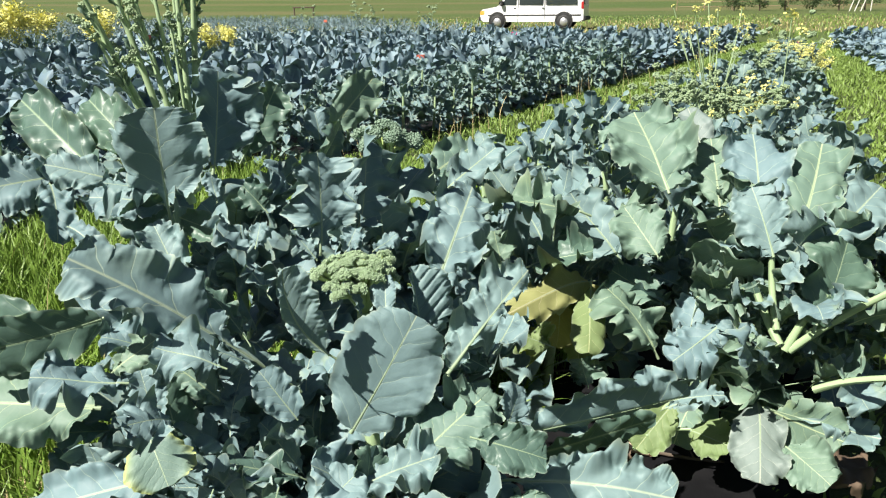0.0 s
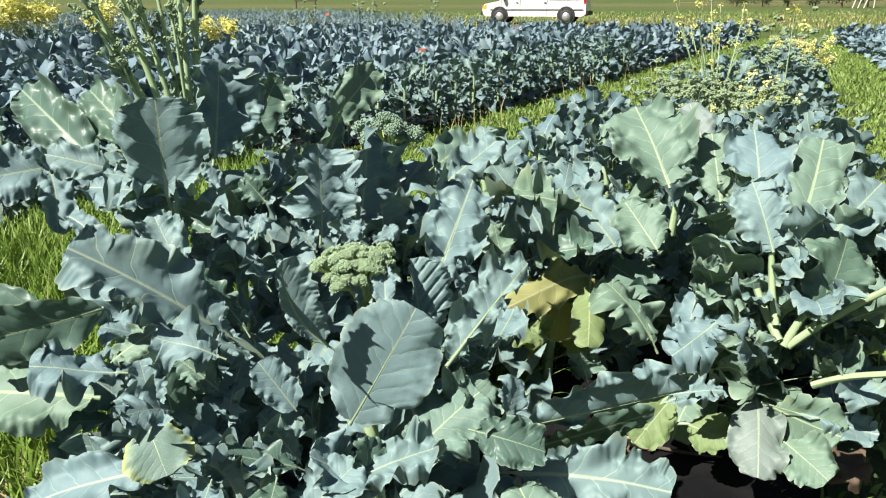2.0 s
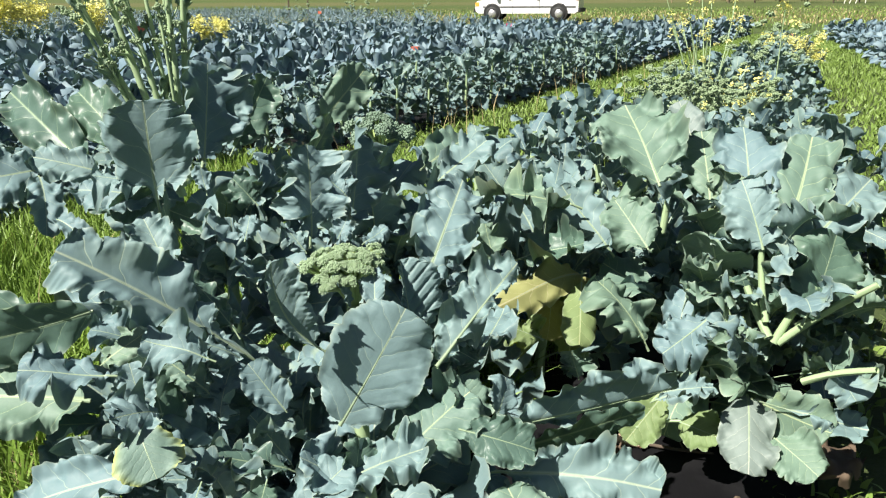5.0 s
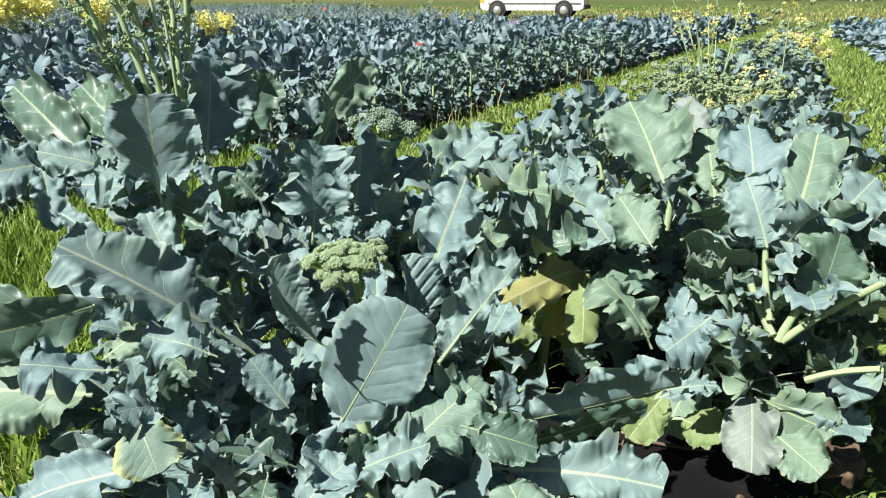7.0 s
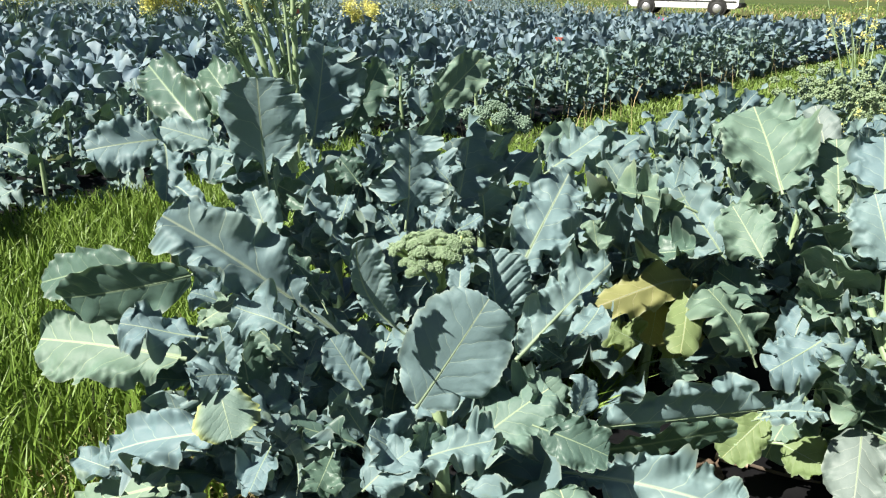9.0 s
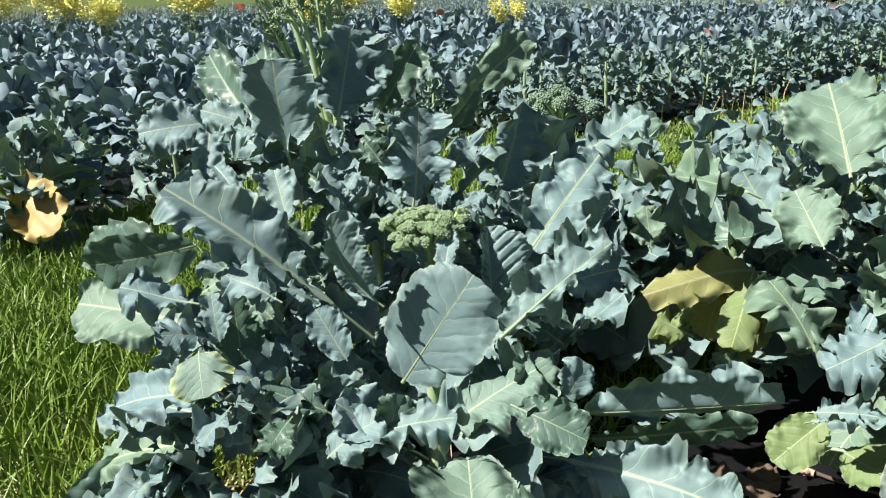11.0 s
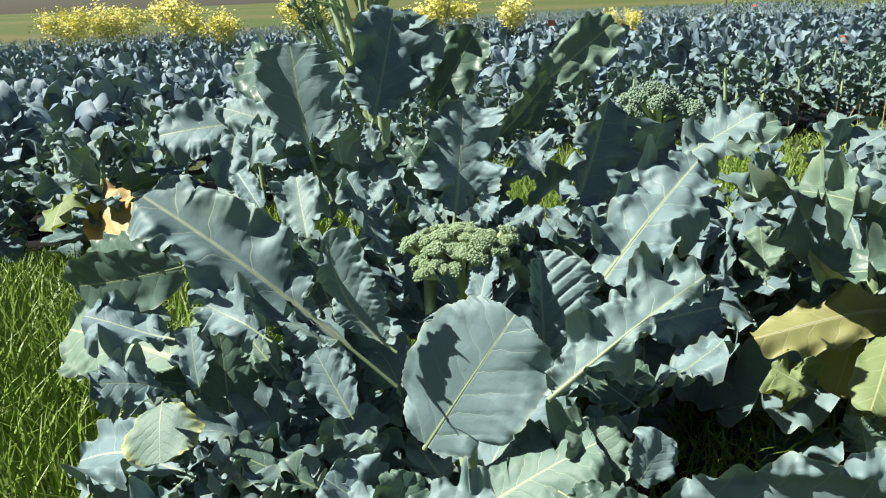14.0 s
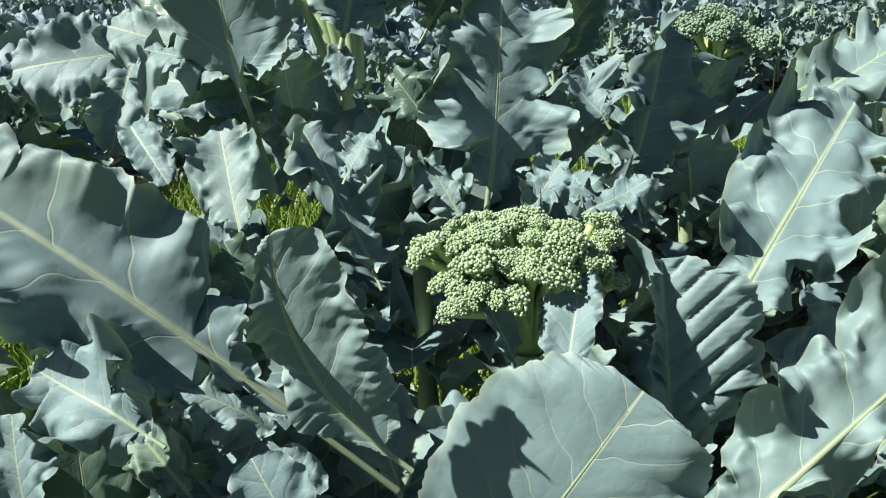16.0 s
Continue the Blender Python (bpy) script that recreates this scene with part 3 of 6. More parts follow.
# ---- neighbours in the near bed ----
def generic_plant(x, y, H, count, seed, label, sets=None, group="broccoli plants in the near bed", **kw):
    rg = np.random.default_rng(seed)
    p = thing("broccoli_plant", x, y, 0.0, label, "broccoli plant", group, rg.uniform(0, 360))
    part("stem", stem_mesh(H * 0.85, 0.019, seed), p)
    fill_leaves(p, sets or LEAF_MID, count, H, rg, **kw)
    return p


OPEN_GAP = ((0.08, 0.62), (1.6, 2.42), (0.0, 0.80))          # the bare place round the withered leaf


tall = generic_plant(-0.52, 1.98, 0.92, 22, 51, "tall bolting broccoli plant with bare flower stalks", LEAF_LOW, length=(0.18, 0.32))
right = generic_plant(0.80, 2.28, 0.85, 26, 61, "pale green spent broccoli plant with long leaf stalks", leaf_set("pale", M_GREEN, 12, 56, 11, 400, (0.08, 0.28), (0.60, 0.82)), length=(0.16, 0.30), clear=OPEN_GAP)
second = generic_plant(-0.22, 2.62, 0.80, 18, 71, "broccoli plant with a loosening green head", LEAF_LOW)
rgh = np.random.default_rng(8)
add_loose_head(second, (-0.20, 2.66, 0.80), [(-0.20 + 0.10 * math.sqrt(k / 12) * math.cos(2.4 * k), 2.66 + 0.10 * math.sqrt(k / 12) * math.sin(2.4 * k), rgh.uniform(0.86, 0.93) - 0.0035 * k, rgh.uniform(0.020, 0.032)) for k in range(12)],
               8, "loose grey-green broccoli head going to seed", 6, FLORETS_BLUE)
bushy = generic_plant(0.34, 2.62, 0.72, 20, 81, "bushy blue-green broccoli plant", LEAF_LOW, clear=OPEN_GAP)

fill_canopy(tall, (0, 0, 0.45), (0.42, 0.42, 0.48), 72, LEAF_LOW, (0.12, 0.24), 52, ribs=False)
fill_canopy(right, (0, 0, 0.32), (0.55, 0.5, 0.45), 90, LEAF_SET["pale"], (0.10, 0.22), 62, ribs=False, clear=OPEN_GAP)
fill_canopy(right, (0, 0, 0.45), (0.5, 0.45, 0.42), 40, LEAF_LOW, (0.10, 0.2), 63, ribs=False, clear=OPEN_GAP)
fill_canopy(second, (0, 0, 0.35), (0.42, 0.42, 0.42), 70, LEAF_LOW, (0.12, 0.22), 72, ribs=False)
fill_canopy(bushy, (0, 0, 0.35), (0.5, 0.45, 0.42), 66, LEAF_LOW, (0.12, 0.22), 82, ribs=False, clear=OPEN_GAP)
fill_canopy(hero, (-0.36, -0.08, 0.26), (0.34, 0.34, 0.36), 85, LEAF_LOW, (0.08, 0.17), 43, ribs=False, clear=((-0.30, 0.34), (0.9, 1.58), (0.36, 1.2)))
fill_canopy(hero, (-0.32, -0.02, 0.42), (0.26, 0.22, 0.26), 60, LEAF_LOW, (0.08, 0.16), 44, ribs=False, clear=((-0.30, 0.34), (0.9, 1.58), (0.36, 1.2)))


# leaves that stand clear on the foremost plant
add_leaf(hero, (-0.160, 1.359, 0.544), (-0.039, 1.421, 0.751), (0.37, -0.82, 0.44), 0.207, M_BLUE, "broad rounded leaf below the head", rib=0.0050, n=210, m=35, pet=0.04, arch=0.03, cup=0.02, ruffle=0.03, lobes=0.04, curl=0.05, wave=0.01, seed=1, left=((0.62, 0.06, 0.02), (0.8, 0.05, 0.015)), right=((0.3, 0.24, 0.035), (0.45, 0.05, 0.015), (0.72, 0.06, 0.02)))
add_leaf(hero, (-0.266, 1.455, 0.581), (-0.605, 1.296, 0.901), (0.39, -0.41, 0.83), 0.172, M_BLUE, "long lobed blue-green leaf with a pale rib", rib=0.0041, n=230, m=35, pet=0.36, arch=0.03, cup=(0.18, 0.12), ruffle=0.1, lobes=0.2, wave=0.03, seed=12, left=((0.16, 0.5, 0.04), (0.4, 0.42, 0.035), (0.66, 0.36, 0.03)), right=((0.14, 0.35, 0.04), (0.3, 0.3, 0.02), (0.52, 0.28, 0.025), (0.75, 0.22, 0.02)))
add_leaf(hero, (-0.173, 1.325, 0.708), (-0.250, 1.295, 0.881), (0.26, -0.87, 0.42), 0.103, M_BLUE, "upright leaf with a dark folded half", rib=0.0025, n=210, m=35, pet=0.14, arch=-0.03, cup=(0.25, 0.12), ruffle=0.07, lobes=0.08, wave=0.03, seed=724, halves=(0.42, 1.05), left=((0.3, 0.1, 0.02), (0.5, 0.12, 0.02), (0.7, 0.1, 0.015)), right=((0.25, 0.15, 0.02), (0.45, 0.18, 0.025), (0.62, 0.12, 0.02)), bow=-0.13)
add_leaf(hero, (-0.339, 1.567, 0.728), (-0.478, 1.637, 0.875), (0.93, -0.23, 0.29), 0.093, M_BLUE, rib=0.0022, n=120, m=35, pet=0.1, arch=0.03, cup=0.1, ruffle=0.14, lobes=0.2, wave=0.03, seed=734, left=((0.3, 0.2, 0.02), (0.55, 0.25, 0.02), (0.75, 0.2, 0.02)), right=((0.3, 0.3, 0.025), (0.5, 0.25, 0.02), (0.7, 0.3, 0.02)))
add_leaf(hero, (-0.245, 1.621, 0.804), (-0.253, 1.685, 1.007), (0.71, -0.62, 0.34), 0.147, M_BLUE, "lobed leaf standing behind the head", rib=0.0035, n=230, m=35, pet=0.12, arch=0.03, cup=0.12, ruffle=0.13, lobes=0.2, wave=0.02, seed=726, left=((0.24, 0.55, 0.035), (0.6, 0.34, 0.03), (0.8, 0.2, 0.02)), right=((0.22, 0.55, 0.04), (0.5, 0.36, 0.03), (0.72, 0.26, 0.025)))
add_leaf(hero, (-0.015, 1.678, 0.709), (0.069, 1.974, 0.869), (0.24, -0.67, 0.70), 0.161, M_BLUE, "blue-green lobed leaf with a yellow rib", rib=0.0050, n=230, m=35, pet=0.04, arch=0.03, cup=(0.1, 0.05), ruffle=0.13, lobes=0.2, wave=0.03, seed=727, left=((0.22, 0.3, 0.03), (0.42, 0.34, 0.025), (0.62, 0.3, 0.02), (0.8, 0.2, 0.02)), right=((0.28, 0.3, 0.03), (0.5, 0.38, 0.03), (0.7, 0.34, 0.025), (0.85, 0.2, 0.02)))
add_leaf(hero, (-0.030, 1.500, 0.655), (-0.057, 1.550, 0.803), (0.30, -0.82, 0.49), 0.177, M_BLUE, "upright leaf with raised pale veins", rib=0.0042, n=210, m=35, pet=0.02, arch=0.02, cup=(0.9, -0.1), ruffle=0.05, lobes=0.1, wave=0.02, pleat=0.045, seed=728, halves=(0.25, 1.0), right=((0.35, 0.3, 0.02), (0.55, 0.12, 0.02), (0.2, 0.15, 0.02)))
add_leaf(hero, (-0.095, 1.421, 0.750), (-0.101, 1.476, 0.816), (0.19, -0.78, 0.60), 0.066, M_BLUE, rib=0.0018, n=110, m=35, pet=0.05, arch=0.02, cup=(0.1, 0.6), ruffle=0.05, lobes=0.05, wave=0.02, seed=729, halves=(0.95, 0.7))
add_leaf(hero, (-0.140, 1.436, 0.742), (-0.173, 1.429, 0.811), (0.80, -0.40, 0.45), 0.028, M_BLUE, rib=0.0018, n=70, m=19, pet=0.1, arch=0.05, cup=0.3, ruffle=0.08, lobes=0.05, wave=0.03, seed=730)
add_leaf(hero, (0.017, 1.401, 0.644), (0.177, 1.588, 0.784), (0.06, -0.65, 0.76), 0.123, M_BLUE, "ruffled leaf with a pale rib", rib=0.0050, n=230, m=35, pet=0.04, arch=0.02, cup=(0.25, -0.6), ruffle=0.15, lobes=0.2, wave=0.03, seed=737, halves=(1.1, 0.35), left=((0.22, 0.28, 0.03), (0.4, 0.3, 0.025), (0.58, 0.3, 0.025), (0.76, 0.25, 0.02)), right=((0.3, 0.2, 0.03), (0.6, 0.2, 0.03)))
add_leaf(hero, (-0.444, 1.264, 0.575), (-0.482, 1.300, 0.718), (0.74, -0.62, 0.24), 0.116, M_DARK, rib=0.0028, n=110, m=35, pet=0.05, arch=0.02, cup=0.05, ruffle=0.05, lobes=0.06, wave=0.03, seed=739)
add_leaf(hero, (-0.263, 1.326, 0.619), (-0.307, 1.340, 0.683), (0.13, -0.64, 0.76), 0.060, M_BLUE, rib=0.0018, n=80, m=25, pet=0.05, arch=0.03, cup=0.1, ruffle=0.06, lobes=0.08, wave=0.03, seed=741, right=((0.4, 0.3, 0.02),))
add_leaf(hero, (-0.522, 1.572, 0.765), (-0.592, 1.637, 0.870), (0.29, -0.75, 0.60), 0.099, M_BLUE, rib=0.0024, n=100, m=27, pet=0.05, arch=0.03, cup=0.12, ruffle=0.12, lobes=0.12, wave=0.03, seed=735)
add_leaf(hero, (-0.338, 1.378, 0.668), (-0.404, 1.340, 0.719), (0.11, -0.35, 0.93), 0.059, M_BLUE, rib=0.0018, n=100, m=27, pet=0.05, arch=0.08, cup=-0.15, ruffle=0.16, lobes=0.2, wave=0.04, seed=742)
add_leaf(hero, (-0.381, 1.318, 0.631), (-0.472, 1.325, 0.708), (0.08, -0.54, 0.84), 0.059, M_GREEN, rib=0.0018, n=100, m=27, pet=0.05, arch=0.05, cup=0.1, ruffle=0.16, lobes=0.2, wave=0.04, seed=740)
add_leaf(hero, (-0.462, 1.229, 0.630), (-0.488, 1.251, 0.721), (0.18, -0.77, 0.61), 0.069, M_BLUE, rib=0.0018, n=80, m=25, pet=0.1, arch=0.03, cup=0.2, ruffle=0.12, lobes=0.15, wave=0.03, seed=743)
add_leaf(hero, (-0.533, 1.387, 0.703), (-0.601, 1.364, 0.733), (0.19, -0.52, 0.83), 0.078, M_BLUE, rib=0.0019, n=80, m=25, pet=0.05, arch=0.05, cup=0.1, ruffle=0.12, lobes=0.15, wave=0.03, seed=744)
add_leaf(hero, (-0.347, 1.418, 0.692), (-0.450, 1.467, 0.798), (0.87, -0.36, 0.33), 0.059, M_DARK, rib=0.0018, n=80, m=25, pet=0.2, arch=0.05, cup=0.1, ruffle=0.12, lobes=0.15, wave=0.03, seed=745)
add_leaf(hero, (0.016, 1.724, 0.623), (0.134, 1.909, 0.618), (0.77, -0.28, 0.58), 0.114, M_BLUE, rib=0.0027, n=80, m=25, pet=0.1, arch=0.05, cup=0.1, ruffle=0.12, lobes=0.15, wave=0.03, seed=746)
add_leaf(hero, (-0.001, 1.602, 0.619), (0.089, 1.580, 0.628), (0.47, -0.16, 0.87), 0.062, M_DARK, rib=0.0018, n=80, m=25, pet=0.1, arch=0.05, cup=0.1, ruffle=0.1, lobes=0.1, wave=0.03, seed=747)
add_leaf(hero, (-0.052, 1.330, 0.493), (0.079, 1.421, 0.582), (0.12, -0.42, 0.90), 0.162, M_GREEN, "pale lobed leaf low on the stem", rib=0.0039, n=190, m=35, pet=0.06, arch=0.05, cup=0.05, ruffle=0.12, lobes=0.2, wave=0.03, seed=11, left=((0.35, 0.3, 0.03), (0.68, 0.5, 0.035)), right=((0.3, 0.35, 0.03), (0.52, 0.3, 0.025)))
add_leaf(hero, (0.157, 1.440, 0.498), (0.500, 1.517, 0.542), (0.69, -0.67, 0.26), 0.142, M_BLUE, "long leaf folded along its rib with a ruffled rim", rib=0.0034, n=230, m=35, pet=0.03, arch=0.02, cup=(0.3, -1.2), ruffle=0.11, lobes=0.06, wave=0.02, seed=9, halves=(1.25, 0.6), left=((0.2, 0.2, 0.03), (0.4, 0.25, 0.02), (0.6, 0.25, 0.02), (0.8, 0.2, 0.02)), right=((0.5, 0.1, 0.03),))
# Shaded leaf below the folded one; M_DARK carries the shade in its colour.
add_leaf(hero, (0.155, 1.500, 0.410), (0.461, 1.621, 0.435), (0.81, -0.58, -0.07), 0.082, M_DARK, rib=0.0020, n=90, m=25, pet=0.05, arch=0.02, cup=0.05, ruffle=0.08, lobes=0.1, wave=0.02, seed=747)
add_leaf(hero, (0.075, 1.421, 0.405), (0.441, 1.371, 0.403), (0.71, -0.43, 0.56), 0.133, M_BLUE, "lobed leaf spreading over the black film", rib=0.0022, n=230, m=35, pet=0.24, arch=0.08, cup=(0.35, -0.25), ruffle=0.17, lobes=0.14, wave=0.05, blunt=0.62, seed=10, left=((0.15, 0.4, 0.03), (0.38, 0.3, 0.03), (0.62, 0.3, 0.025)), right=((0.2, 0.4, 0.03), (0.42, 0.35, 0.025), (0.66, 0.3, 0.02)))
add_leaf(hero, (0.189, 0.825, 0.593), (0.123, 0.957, 0.680), (0.23, -0.64, 0.73), 0.155, M_GREEN, "grey-green leaf with a broad pale rib low in front", rib=0.0055, n=230, m=35, pet=0.03, arch=0.05, cup=0.08, ruffle=0.08, lobes=0.15, wave=0.03, seed=761, left=((0.2, 0.12, 0.02), (0.35, 0.4, 0.04), (0.6, 0.12, 0.02), (0.8, 0.08, 0.015)), right=((0.3, 0.3, 0.04), (0.5, 0.1, 0.02), (0.7, 0.14, 0.02)))
add_leaf(hero, (0.243, 0.923, 0.648), (0.176, 0.921, 0.642), (0.27, -0.49, 0.83), 0.048, M_GREEN, rib=0.0018, n=70, m=21, pet=0.1, arch=0.1, cup=0.2, ruffle=0.14, lobes=0.1, wave=0.03, seed=762)
add_leaf(hero, (0.058, 1.338, 0.550), (0.195, 1.333, 0.509), (0.97, -0.16, -0.18), 0.102, M_DARK, "dark leaf bending over the lobed one", rib=0.0024, n=100, m=27, pet=0.1, arch=0.06, cup=0.15, ruffle=0.08, lobes=0.1, wave=0.03, seed=768)
add_leaf(hero, (-0.109, 1.227, 0.491), (-0.199, 1.182, 0.586), (0.07, -0.33, 0.94), 0.116, M_BLUE, rib=0.0028, n=110, m=31, pet=0.04, arch=0.04, cup=0.15, ruffle=0.14, lobes=0.12, wave=0.04, seed=769)
add_leaf(hero, (-0.119, 1.194, 0.510), (-0.111, 1.241, 0.588), (0.66, -0.37, 0.65), 0.083, M_DARK, rib=0.0020, n=80, m=25, pet=0.04, arch=0.04, cup=0.25, ruffle=0.08, lobes=0.1, wave=0.03, seed=770)
add_leaf(hero, (0.081, 1.407, 0.513), (0.064, 1.456, 0.599), (0.51, -0.54, 0.67), 0.109, M_GREEN, rib=0.0026, n=80, m=25, pet=0.05, arch=0.06, cup=0.3, ruffle=0.08, lobes=0.05, wave=0.03, seed=712)
add_leaf(hero, (0.132, 1.436, 0.522), (0.151, 1.493, 0.578), (0.73, -0.28, 0.63), 0.089, M_BLUE, rib=0.0021, n=80, m=25, pet=0.05, arch=0.06, cup=0.1, ruffle=0.08, lobes=0.05, wave=0.03, seed=713)
add_leaf(hero, (-0.441, 1.145, 0.660), (-0.398, 1.092, 0.605), (0.11, -0.51, 0.85), 0.115, M_RIMMED, "grey-green leaf with a yellow rim", rib=0.0028, n=80, m=27, pet=0.04, arch=0.05, cup=-0.04, ruffle=0.04, lobes=0.04, wave=0.02, seed=13)
add_leaf(hero, (-0.509, 1.237, 0.469), (-0.713, 1.236, 0.465), (-0.16, -0.31, 0.94), 0.094, M_BLUE, "bright blue-green leaf tip at the grass", rib=0.0023, n=90, m=25, pet=0.1, arch=0.04, cup=0.1, ruffle=0.1, lobes=0.15, wave=0.02, seed=708)
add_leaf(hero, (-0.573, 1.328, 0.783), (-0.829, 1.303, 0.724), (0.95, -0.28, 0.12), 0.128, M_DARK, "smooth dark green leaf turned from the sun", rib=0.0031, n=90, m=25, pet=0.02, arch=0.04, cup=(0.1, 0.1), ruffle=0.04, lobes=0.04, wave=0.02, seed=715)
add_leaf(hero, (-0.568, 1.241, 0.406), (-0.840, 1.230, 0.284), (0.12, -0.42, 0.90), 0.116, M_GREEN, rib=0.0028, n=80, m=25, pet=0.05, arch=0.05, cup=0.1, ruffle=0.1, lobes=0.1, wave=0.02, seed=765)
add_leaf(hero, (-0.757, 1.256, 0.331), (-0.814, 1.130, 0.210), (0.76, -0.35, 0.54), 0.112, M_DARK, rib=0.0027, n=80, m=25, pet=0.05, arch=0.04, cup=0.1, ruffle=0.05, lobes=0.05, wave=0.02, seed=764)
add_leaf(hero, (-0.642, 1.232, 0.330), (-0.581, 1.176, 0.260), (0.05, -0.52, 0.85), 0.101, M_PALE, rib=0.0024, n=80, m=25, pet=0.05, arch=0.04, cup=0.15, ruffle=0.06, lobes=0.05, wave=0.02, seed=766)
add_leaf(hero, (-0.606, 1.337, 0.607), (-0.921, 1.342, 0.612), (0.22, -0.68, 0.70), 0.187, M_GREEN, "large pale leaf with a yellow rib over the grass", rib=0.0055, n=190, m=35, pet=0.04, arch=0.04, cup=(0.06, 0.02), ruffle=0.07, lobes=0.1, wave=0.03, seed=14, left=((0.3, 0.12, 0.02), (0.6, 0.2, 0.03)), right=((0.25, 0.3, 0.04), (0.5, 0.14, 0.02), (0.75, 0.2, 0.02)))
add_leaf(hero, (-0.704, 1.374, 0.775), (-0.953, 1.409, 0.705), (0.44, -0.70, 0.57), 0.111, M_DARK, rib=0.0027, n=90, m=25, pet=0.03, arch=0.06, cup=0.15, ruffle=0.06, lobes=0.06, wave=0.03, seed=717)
add_leaf(hero, (-0.694, 1.357, 0.718), (-0.671, 1.396, 0.758), (-0.09, -0.66, 0.75), 0.067, M_BLUE, rib=0.0018, n=70, m=21, pet=0.05, arch=0.15, cup=0.5, ruffle=0.1, lobes=0.05, wave=0.02, seed=718)
add_leaf(hero, (-0.418, 1.152, 0.585), (-0.656, 1.146, 0.512), (-0.03, -0.47, 0.88), 0.106, M_BLUE, rib=0.0025, n=100, m=27, pet=0.1, arch=0.04, cup=0.1, ruffle=0.1, lobes=0.12, wave=0.02, seed=719)
add_leaf(hero, (-0.244, 1.308, 0.599), (-0.308, 1.315, 0.690), (0.04, -0.78, 0.63), 0.076, M_BLUE, rib=0.0018, n=80, m=25, pet=0.05, arch=0.03, cup=0.05, ruffle=0.06, lobes=0.08, wave=0.02, seed=706, right=((0.5, 0.3, 0.03),))
add_leaf(hero, (-0.201, 1.145, 0.502), (-0.125, 1.201, 0.564), (-0.00, -0.58, 0.81), 0.112, M_BLUE, rib=0.0027, n=90, m=27, pet=0.05, arch=0.05, cup=0.1, ruffle=0.1, lobes=0.08, wave=0.02, seed=710)
add_leaf(hero, (-0.154, 1.183, 0.527), (0.005, 1.266, 0.554), (-0.03, -0.47, 0.88), 0.091, M_BLUE, rib=0.0022, n=110, m=27, pet=0.05, arch=0.05, cup=0.1, ruffle=0.22, lobes=0.2, wave=0.05, seed=711)
add_leaf(hero, (-0.349, 1.272, 0.715), (-0.467, 1.264, 0.759), (0.17, -0.39, 0.91), 0.089, M_BLUE, rib=0.0023, pet=0.15, arch=0.02, cup=0.28, ruffle=0.172, lobes=0.35, wave=0.077, twist=0.32, curl=0.15, seed=704, n=66, m=19)
add_leaf(hero, (-0.208, 1.201, 0.547), (-0.339, 1.145, 0.615), (0.39, -0.28, 0.87), 0.066, M_DARK, rib=0.0018, pet=0.15, arch=0.05, cup=0.15, ruffle=0.172, lobes=0.2, wave=0.069, twist=-0.46, curl=0.11, seed=707, n=66, m=19)
add_leaf(hero, (0.106, 1.547, 0.698), (0.038, 1.468, 0.659), (0.02, -0.42, 0.91), 0.076, M_BLUE, rib=0.0020, pet=0.15, arch=0.07, cup=0.3, ruffle=0.172, lobes=0.3, wave=0.078, twist=0.13, curl=0.3, seed=716, n=66, m=19)
add_leaf(hero, (-0.320, 1.064, 0.619), (-0.321, 0.981, 0.594), (0.16, -0.33, 0.93), 0.067, M_BLUE, rib=0.0018, pet=0.15, arch=-0.0, cup=-0.1, ruffle=0.207, lobes=0.2, wave=0.066, twist=-0.3, curl=0.17, seed=720, n=66, m=19)
add_leaf(hero, (-0.234, 1.105, 0.596), (-0.237, 1.032, 0.572), (0.13, -0.34, 0.93), 0.069, M_DARK, rib=0.0018, pet=0.15, arch=0.01, cup=-0.03, ruffle=0.172, lobes=0.26, wave=0.088, twist=0.45, curl=0.27, seed=721, n=66, m=19)
add_leaf(hero, (0.103, 1.532, 0.589), (0.013, 1.513, 0.648), (0.02, -0.41, 0.91), 0.089, M_DARK, rib=0.0023, pet=0.15, arch=0.0, cup=0.08, ruffle=0.172, lobes=0.26, wave=0.058, twist=0.29, curl=0.15, seed=723, n=66, m=19)
add_leaf(hero, (-0.134, 1.577, 0.826), (-0.089, 1.632, 0.848), (0.14, -0.44, 0.89), 0.044, M_BLUE, rib=0.0018, pet=0.1, arch=0.02, cup=0.35, ruffle=0.172, lobes=0.3, wave=0.089, twist=0.12, curl=0.28, seed=731, n=66, m=19)
add_leaf(hero, (-0.242, 1.562, 0.813), (-0.292, 1.579, 0.865), (0.32, -0.58, 0.75), 0.052, M_BLUE, rib=0.0018, pet=0.1, arch=0.05, cup=-0.09, ruffle=0.172, lobes=0.3, wave=0.085, twist=-0.37, curl=0.21, seed=732, n=66, m=19)
add_leaf(hero, (-0.192, 1.590, 0.818), (-0.173, 1.639, 0.857), (0.24, -0.62, 0.75), 0.052, M_BLUE, rib=0.0018, pet=0.1, arch=-0.02, cup=0.25, ruffle=0.172, lobes=0.3, wave=0.072, twist=0.14, curl=0.08, seed=733, n=66, m=19)
add_leaf(hero, (-0.357, 1.537, 0.845), (-0.356, 1.588, 0.883), (0.27, -0.40, 0.88), 0.044, M_BLUE, rib=0.0018, pet=0.1, arch=0.05, cup=0.02, ruffle=0.172, lobes=0.26, wave=0.075, twist=0.38, curl=0.15, seed=736, n=66, m=19)
